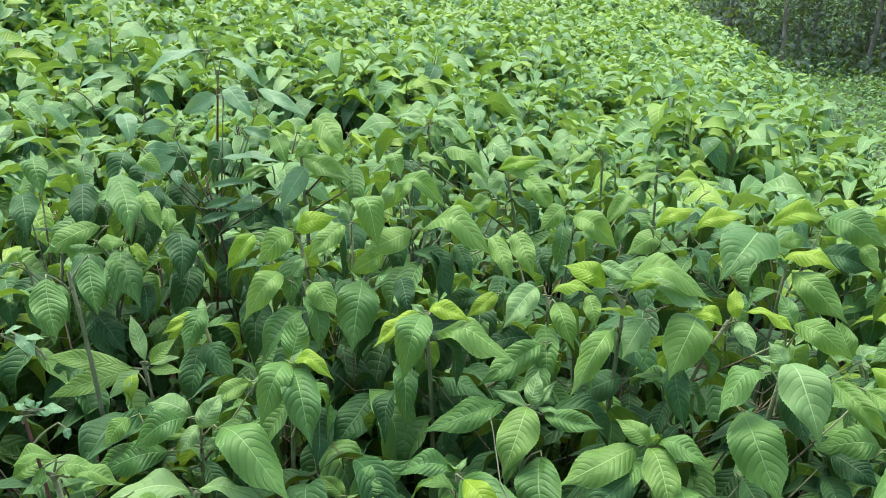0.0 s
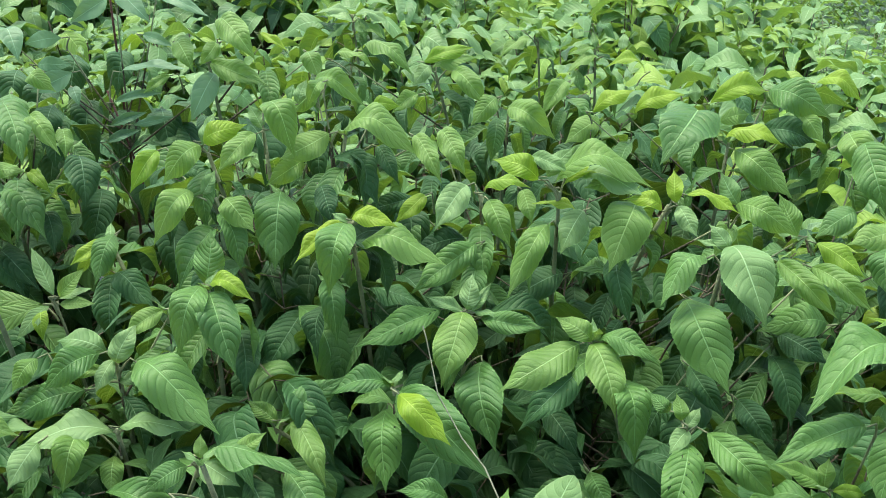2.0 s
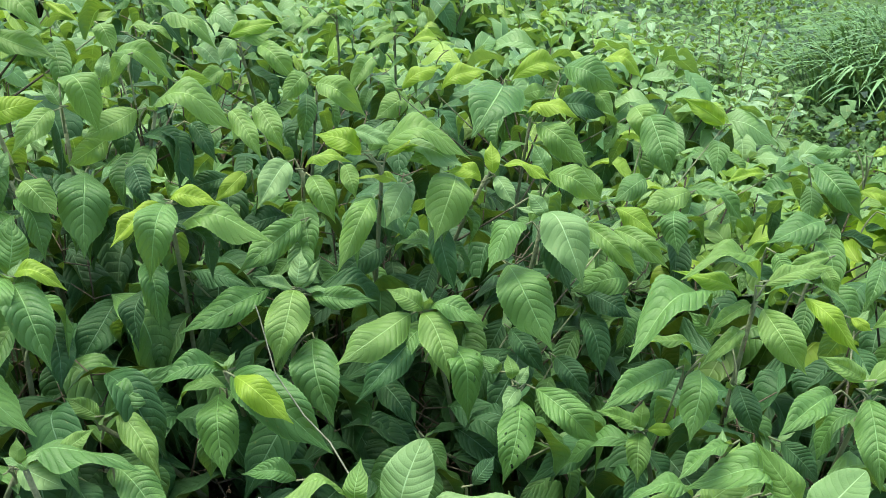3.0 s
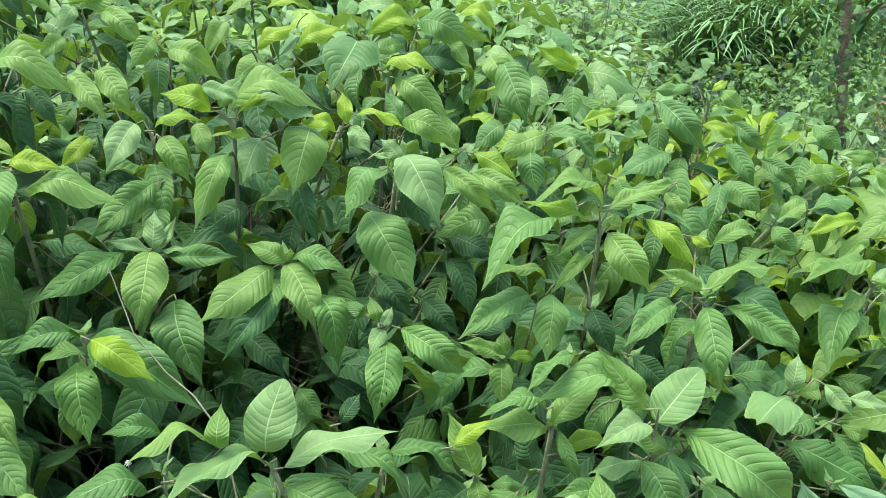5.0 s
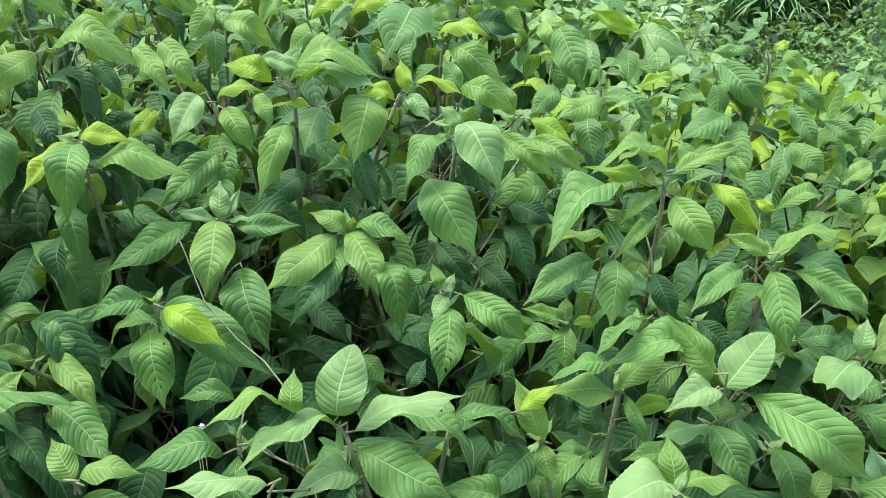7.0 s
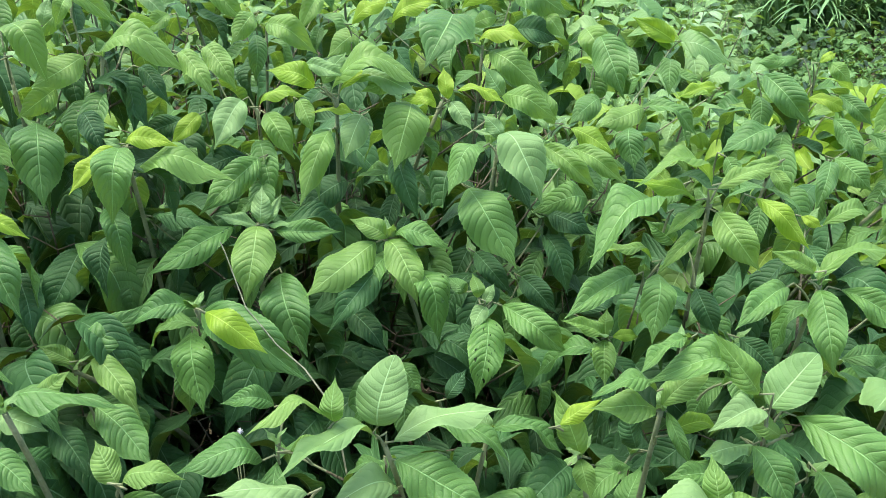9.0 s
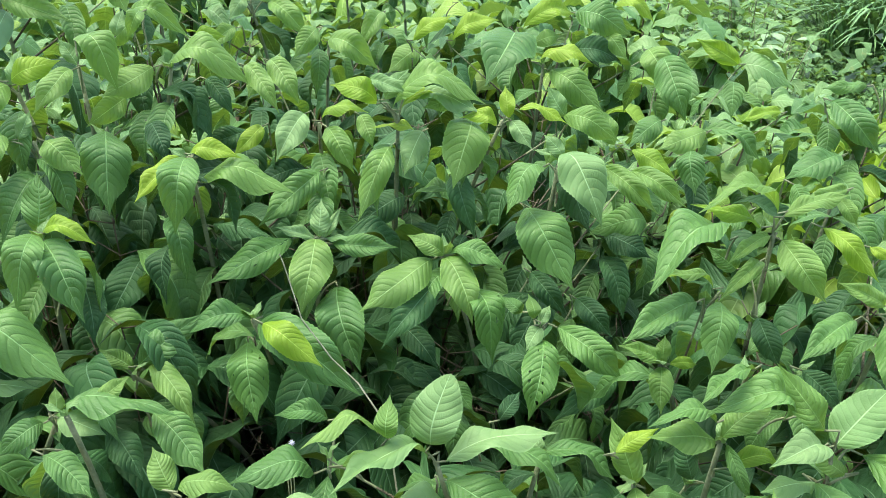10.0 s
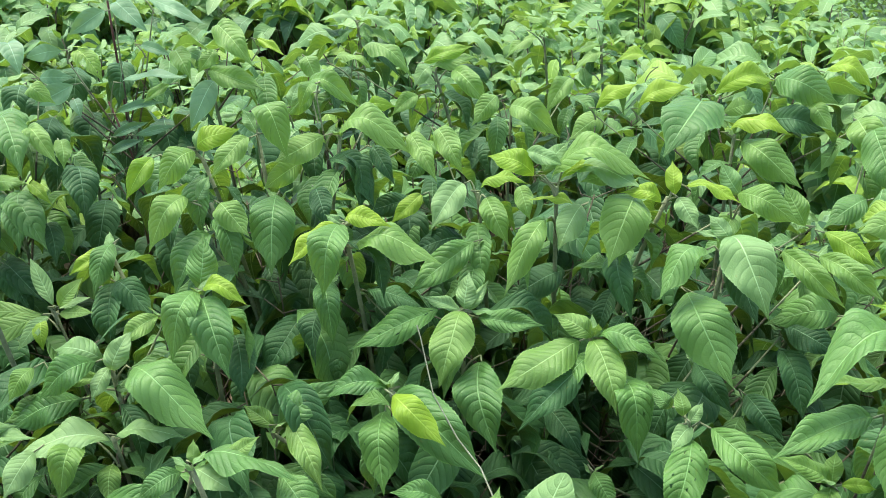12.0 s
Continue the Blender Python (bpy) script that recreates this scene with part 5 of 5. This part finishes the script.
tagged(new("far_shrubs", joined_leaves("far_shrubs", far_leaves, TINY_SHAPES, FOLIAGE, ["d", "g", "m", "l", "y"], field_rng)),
       "distant rows of yellow-green leafy shrubs on the slope", "shrubs", kind="stuff")


# ---- past the field: weeds, grass, bank and forest ----
def scatter(name, rng, count, place, sizes, bank, tones, label, category, flat=25):
    rows = []
    for _ in range(count):
        x, y, h = place(rng)
        ln = rng.uniform(*sizes)
        rows.append((Vector((x, y, rise(x, y) + h)), rng.uniform(0, 360), rng.uniform(-flat, flat), rng.uniform(-25, 25), ln, ln * rng.uniform(0.45, 0.7),
                     rng.choice(SAGS), rng.choice(tones), None))
    return tagged(new(name, joined_leaves(name, rows, bank, FOLIAGE, sorted(set(tones)), rng)), label, category, kind="stuff")


def lumps(name, rng, spots, per, radius, height, sizes, tones, label, category):
    """Low plants: domes of leaves that stand close together, of uneven height."""
    rows = []
    for x, y in spots:
        r, h = rng.uniform(*radius), rng.uniform(*height)
        for _ in range(per):
            a, u = rng.uniform(0, 6.283), math.sqrt(rng.random())
            px, py = x + r * u * math.cos(a), y + r * u * math.sin(a)
            ln = rng.uniform(*sizes)
            z = rise(px, py) + 0.02 + h * (1 - 0.8 * u * u) * rng.uniform(0.35, 1.0)
            rows.append((Vector((px, py, z)), math.degrees(a) - 90 + rng.uniform(-50, 50), 15 - 55 * u + rng.uniform(-25, 25), rng.uniform(-30, 30), ln,
                         ln * rng.uniform(0.42, 0.65), rng.choice(SAGS), rng.choice(tones), None))
    return tagged(new(name, joined_leaves(name, rows, TINY_SHAPES, FOLIAGE, sorted(set(tones)), rng)), label, category, kind="stuff")


def tall_weed(rng, height):
    """A stalk with small leaves in pairs all the way up."""
    top = tagged(new("tall_weed"), "light green small-leaved weed on a thin stalk", "weed", "tall weeds beside the field")
    verts, faces, rows = [], [], []
    for k in range(4):
        tip = Vector((rng.uniform(-0.14, 0.14), rng.uniform(-0.14, 0.14), height * rng.uniform(0.75, 1.0)))
        line = bow((0, 0, -0.02), tip, 0.1, 6)
        tube(verts, faces, line, 0.004, 0.0015, 4)
        for i in range(9):
            f = 0.3 + 0.7 * i / 8
            q = Vector(line[int(f * 6)]).lerp(Vector(line[min(6, int(f * 6) + 1)]), f * 6 % 1)
            for side in (0, 180):
                ln = 0.09 * (1.1 - 0.5 * f) * rng.uniform(0.8, 1.25)
                rows.append((q, 77 * i + side + rng.uniform(-20, 20), rng.uniform(-35, 15), rng.uniform(-20, 20), ln, ln * 0.6, 0.10, rng.choice("slly"), None))
    part("stalk", mesh_from("stalk", verts, None, faces, [GREEN_STEM]), top)
    tagged(part("foliage", joined_leaves("foliage", rows, FAR_SHAPES, FOLIAGE, ["l", "s", "y"], rng), top), kind="stuff")
    return top


weed_rng = random.Random(21)
weed_kinds = [tall_weed(weed_rng, 0.8) for _ in range(4)]
for k in range(90):
    y = weed_rng.uniform(2.4, 6.5)
    x = edge_x(y) - 0.25 + abs(weed_rng.gauss(0, 0.6)) + 0.05 * (y - 2.4)
    if y > 3.4:
        x = min(x, 0.64 * y)
    m = pose(x, y, rise(x, y), 0, 0, weed_rng.uniform(0, 360)) @ Matrix.Scale(weed_rng.uniform(0.6, 1.0) if y < 3.4 else weed_rng.uniform(0.85, 1.3), 4)
    if k < 4:
        weed_kinds[k].matrix_basis = m
    else:
        copy_thing(weed_kinds[k % 4], m)


for k in range(26):
    x, y = weed_rng.uniform(2.35, 3.5), weed_rng.uniform(1.3, 2.75)
    copy_thing(weed_kinds[k % 4], pose(x, y, rise(x, y), 0, 0, weed_rng.uniform(0, 360)) @ Matrix.Scale(weed_rng.uniform(0.75, 1.2), 4))


def strip(rng, count, y0, y1, near, far):
    """Places past the field's edge, denser beside it."""
    out = []
    for _ in range(count):
        y = rng.uniform(y0, y1)
        out.append((edge_x(y) + near + (far + 0.22 * y - near) * rng.random() ** 1.5, y))
    return out


lumps("low_weeds", random.Random(25), strip(random.Random(26), 200, 0.9, 8, 0.0, 0.3), 46, (0.10, 0.26), (0.10, 0.42), (0.03, 0.085), ["s", "s", "l"],
      "low small-leaved green weeds at the edge of the field", "weeds")
bank_rng = random.Random(28)
bank = []
for k in range(110):
    y = bank_rng.uniform(2.2, 3.5)
    bank.append((y * bank_rng.uniform(0.98, 1.10), y))
for k in range(120):
    y = bank_rng.uniform(3.0, 5.2)
    bank.append((y * bank_rng.uniform(0.93, 1.06), y))
for k in range(46):
    y = bank_rng.uniform(2.0, 5.0)
    bank.append((y * bank_rng.uniform(1.12, 1.6), y))
lumps("bank_weeds", bank_rng, bank, 44, (0.08, 0.24), (0.14, 0.70), (0.025, 0.07), ["s", "s", "l"],
      "tangle of small-leaved green weeds on the bank round the tree", "weeds")
creep = []
for k in range(110):
    y = bank_rng.uniform(5.0, 6.4)
    creep.append((y * bank_rng.uniform(0.62, 0.84), y))
for k in range(100):
    y = bank_rng.uniform(3.4, 5.6)
    creep.append((y * bank_rng.uniform(0.74, 1.0), y))
lumps("creeping_weeds", bank_rng, creep, 60, (0.14, 0.32), (0.14, 0.34), (0.03, 0.07), ["s", "s", "m"],
      "low dark green weeds in front of the grass", "weeds")
lumps("slope_plants", random.Random(22), strip(random.Random(27), 520, 5, 25, 0.1, 4.5), 34, (0.28, 0.65), (0.15, 0.8), (0.06, 0.17), ["s", "s", "f"],
      "dull green bushy growth on the slope below the trees", "undergrowth")
floor_rng = random.Random(23)
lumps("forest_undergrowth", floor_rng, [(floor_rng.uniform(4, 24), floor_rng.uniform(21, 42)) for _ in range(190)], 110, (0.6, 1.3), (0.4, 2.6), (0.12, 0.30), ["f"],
      "green undergrowth between the forest trees, canopy shade painted into its colour", "undergrowth")


def blades(rng, count, spread, height, width, tip):
    """Arching grass blades: ribbons with a keel."""
    vs, us, fs = [], [], []
    for _ in range(count):
        a, r = rng.uniform(0, 6.283), spread * math.sqrt(rng.random())
        b = Vector((r * math.cos(a), r * math.sin(a), -0.02))
        out = Vector((math.cos(a + rng.uniform(-0.9, 0.9)), math.sin(a + rng.uniform(-0.9, 0.9)), 0))
        side = Vector((-out.y, out.x, 0))
        h, w, reach = height * rng.uniform(0.6, 1.1), width * rng.uniform(0.7, 1.2), tip * rng.uniform(0.4, 1.2)
        at, n = len(vs), 7
        for i in range(n + 1):
            t = i / n
            c = b + Vector((0, 0, 1)) * h * (t * 1.45 - 0.75 * t ** 2.6 * (0.6 + reach)) + out * reach * t ** 1.8
            half = 0.5 * w * (0.6 + 0.8 * t if t < 0.4 else 0.92) * (1 - t ** 3) + 0.0005
            for k, u in enumerate((-1, 0, 1)):
                vs.append(tuple(c + side * half * u + Vector((0, 0, 0.25 * half * abs(u)))))
                us.append(((u + 1) / 2, t))
        for i in range(n):
            for k in range(2):
                q = at + 3 * i + k
                fs.append((q, q + 1, q + 4, q + 3))
    return vs, us, fs


def grass_clump(rng, count, spread, height, width, tip, tone="b"):
    v, u, f = blades(rng, count, spread, height, width, tip)
    return tagged(new("grass_clump", mesh_from("grass_clump", v, u, f, [FOLIAGE[tone]])),
                  "tall clump of arching dark green grass blades", "grass", "grass clumps on the bank")


grass_rng = random.Random(31)
grass_kinds = [grass_clump(grass_rng, 110, 0.28, 0.72, 0.032, 0.62) for _ in range(3)]
for k in range(34):
    u, v = grass_rng.uniform(0.0, 1.2), 1 + 0.34 * k / 34
    x, y = v * (4.5 + 0.5 * u), v * (6.25 - 0.8 * u)
    m = pose(x, y, rise(x, y), 0, 0, grass_rng.uniform(0, 360))
    if k < 3:
        grass_kinds[k].matrix_basis = m
    else:
        copy_thing(grass_kinds[k % 3], m)

v, u, f = [], [], []
straw_rng = random.Random(33)
for _ in range(420):
    y = straw_rng.uniform(0.8, 5.0)
    x = straw_rng.uniform(2.5, 6.5)
    bv, bu, bf = blades(straw_rng, 8, 0.16, 0.045, 0.006, 0.10)
    f += [tuple(q + len(v) for q in face) for face in bf]
    v += [(p[0] + x, p[1] + y, p[2] + rise(x + p[0], y + p[1])) for p in bv]
    u += bu
tagged(new("dry_grass", mesh_from("dry_grass", v, u, f, [FOLIAGE["r"]])), "dry straw and withered grass lying on bare soil", "dry grass", kind="stuff")


def crown_leaves(rng, centres, spread, count, sizes, tone):
    rows = []
    for _ in range(count):
        c = rng.choice(centres)
        p = Vector(c) + Vector((rng.gauss(0, spread), rng.gauss(0, spread), rng.gauss(0, spread * 0.6)))
        ln = rng.uniform(*sizes)
        rows.append((p, rng.uniform(0, 360), rng.uniform(-60, 20), rng.uniform(-30, 30), ln, ln * 0.4, 0.18, tone, None))
    return rows


def forest_tree(rng, height, girth):
    top = tagged(new("tree"), "slender forest tree with pale trunk, shade and haze painted into its green crown", "tree", "trees of the forest edge")
    verts, faces = [], []
    lean = Vector((rng.uniform(-0.09, 0.09), rng.uniform(-0.05, 0.05), 1))
    pts = [lean * height * i / 9 + Vector((0.10 * math.sin(i * 0.9 + height), 0.08 * math.cos(i * 1.1), 0)) - Vector((0, 0, 0.1)) for i in range(10)]
    tube(verts, faces, pts, girth, girth * 0.25, 8)
    centres = []
    for k in range(13):
        i = 2 + int(7 * k / 13)
        a = 2.4 * k + rng.uniform(-0.5, 0.5)
        tip = pts[i] + Vector((math.cos(a), math.sin(a), 0.25)) * rng.uniform(0.8, 1.7)
        tube(verts, faces, bow(pts[i], tip, 0.1, 4), girth * 0.3, girth * 0.06, 5)
        centres += [tuple(tip), tuple(pts[i].lerp(tip, 0.6))]
    part("trunk", mesh_from("trunk", verts, None, faces, [BARK]), top, "pale grey-brown trunk with limbs")
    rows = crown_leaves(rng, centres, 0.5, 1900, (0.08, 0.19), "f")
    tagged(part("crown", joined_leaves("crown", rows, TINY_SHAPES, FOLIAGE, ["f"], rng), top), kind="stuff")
    return top


tree_rng = random.Random(41)
tree_kinds = [forest_tree(tree_rng, tree_rng.uniform(6.5, 9), tree_rng.uniform(0.045, 0.07)) for _ in range(4)]
for k in range(60):
    row = k // 12
    x = 4.9 + 1.5 * (k % 12) + tree_rng.uniform(-0.7, 0.7) + 0.5 * row
    y = 25.5 + 2.6 * row + tree_rng.uniform(-1.5, 1.5) - 0.25 * x
    m = pose(x, y, rise(x, y), 0, 0, tree_rng.uniform(0, 360))
    if k < 4:
        tree_kinds[k].matrix_basis = m
    else:
        copy_thing(tree_kinds[k % 4], m)


# ---- the small tree with a climber beside the bank ----
def slim_tree():
    rng = random.Random(51)
    foot = Vector((2.93, 2.82, rise(2.93, 2.82)))
    top = tagged(new("tree"), "slender tree wrapped in a leafy climber, long dark leaves", "tree")
    top.location = foot
    lean = lambda h: 0.12 * (0.9 - h)
    verts, faces = [], []
    pts = [(0.02 * math.sin(2.1 * i) + lean(0.33 * i), 0.02 * math.cos(1.7 * i) - lean(0.33 * i), -0.1 + 0.33 * i) for i in range(11)]
    tube(verts, faces, pts, 0.026, 0.016, 9)
    part("trunk", mesh_from("trunk", verts, None, faces, [DARK_BARK]), top, "weathered brown trunk")
    ends = [(-0.10, -0.40, 1.50), (-0.02, -0.50, 1.44), (0.12, -0.42, 1.55), (0.45, -0.15, 1.80), (-0.3, 0.3, 2.3), (0.4, 0.35, 2.4), (-0.35, -0.2, 2.6), (0.2, -0.4, 2.8), (0.1, 0.2, 3.2)]
    rows = []
    for k, e in enumerate(ends):
        verts, faces = [], []
        line = bow((lean(1.35 + 0.22 * k), -lean(1.35 + 0.22 * k), 1.35 + 0.22 * k), e, 0.1, 5)
        tube(verts, faces, line, 0.010, 0.003, 5)
        part("branch", mesh_from("branch", verts, None, faces, [DARK_BARK]), top)
        for i in range(22):
            p = Vector(line[rng.randrange(2, 6)]) + Vector((rng.gauss(0, 0.07), rng.gauss(0, 0.07), rng.gauss(0, 0.05)))
            ln = rng.uniform(0.12, 0.19)
            rows.append((p, rng.uniform(0, 360), rng.uniform(-80, -25), rng.uniform(-30, 30), ln, ln * 0.28, 0.10, "d"))
    for row in rows:
        ob = part("leaf", leaf_mesh(row[7], row[6], rng.randrange(2), True), top)
        ob.matrix_local = leaf_pose(*row[:6])
    vine = []
    for k in range(950):
        a, h = rng.uniform(0, 6.283), rng.uniform(0.05, 1.75)
        r = abs(rng.gauss(0.05, 0.15)) + 0.02
        ln = rng.uniform(0.022, 0.05)
        vine.append((Vector((r * math.cos(a) - 0.03 + lean(h), r * math.sin(a) - lean(h), h)), math.degrees(a) - 90, rng.uniform(-75, -15), rng.uniform(-30, 30), ln, ln * rng.uniform(0.6, 0.9), 0.10, rng.choice("sssssf"), None))
    tagged(part("climber", joined_leaves("climber", vine, MID_SHAPES, FOLIAGE, ["f", "s"], rng), top, "leafy green climber"), kind="stuff")


slim_tree()


def thicket_spot(rng):
    x, y = rng.gauss(2.90, 0.15), rng.gauss(2.88, 0.15)
    return x, y, abs(rng.gauss(0, 0.5)) * 1.1


scatter("thicket", random.Random(52), 2400, thicket_spot, (0.025, 0.055), FAR_SHAPES, ["s", "s", "f", "l"], "tangled small-leaved thicket round the slender tree", "thicket", 45)


# ---- small things between the shrubs ----
def flowering_weed(x, y, z, heads):
    """Thin hairy stem with a few tufted flower heads."""
    rng = random.Random(int(1000 * (x + 2 * y)))
    foot = Vector((x, y, rise(x, y)))
    top = tagged(new("flowering_weed"), "thin weed with small white-lilac tufted flower heads", "weed", "weeds between the shrubs")
    top.location = foot
    for k in range(heads):
        tip = Vector((rng.uniform(-0.018, 0.018), rng.uniform(-0.018, 0.018), z - foot.z + rng.uniform(-0.015, 0.015)))
        verts, faces = [], []
        tube(verts, faces, bow((0, 0, -0.02), tip, 0.05, 6), 0.0018, 0.0008, 4)
        part("stem", mesh_from("stem", verts, None, faces, [GREEN_STEM]), top)
        verts, faces = [], []
        for i in range(26):
            u, a = 1 - 0.075 * i * 0.9, 2.4 * i
            d = Vector((math.sqrt(max(0, 1 - u * u)) * math.cos(a), math.sqrt(max(0, 1 - u * u)) * math.sin(a), u))
            tube(verts, faces, [tip, tip + d * 0.0055], 0.0011, 0.0006, 3)
        part("flower_head", mesh_from("flower_head", verts, None, faces, [FLOWER]), top, "tufted white-lilac flower head")


for x, y, z, heads in ((-0.285, 1.38, 0.845, 4), (-0.176, 1.23, 0.793, 2), (-0.007, 1.055, 0.784, 3), (-0.65, 1.47, 1.0, 2)):
    flowering_weed(x, y, z, heads)

verts, faces = [], []
tube(verts, faces, [(-0.006, 1.21, 1.045), (0.0, 1.20, 1.03), (0.022, 1.146, 0.963), (0.062, 1.081, 0.93), (0.097, 1.036, 0.913), (0.129, 0.951, 0.897), (0.16, 0.90, 0.60),
                    (0.17, 0.88, rise(0.17, 0.88) - 0.02)], 0.0011, 0.0016, 5)
STRAW = plain_material("stalk_dry_grey", (0.12, 0.14, 0.085), (0.21, 0.23, 0.155), 60, 0.8)
tagged(new("dry_stalk", mesh_from("dry_stalk", verts, None, faces, [STRAW])), "thin bent dry grey-green grass stalk among leaves", "stalk")
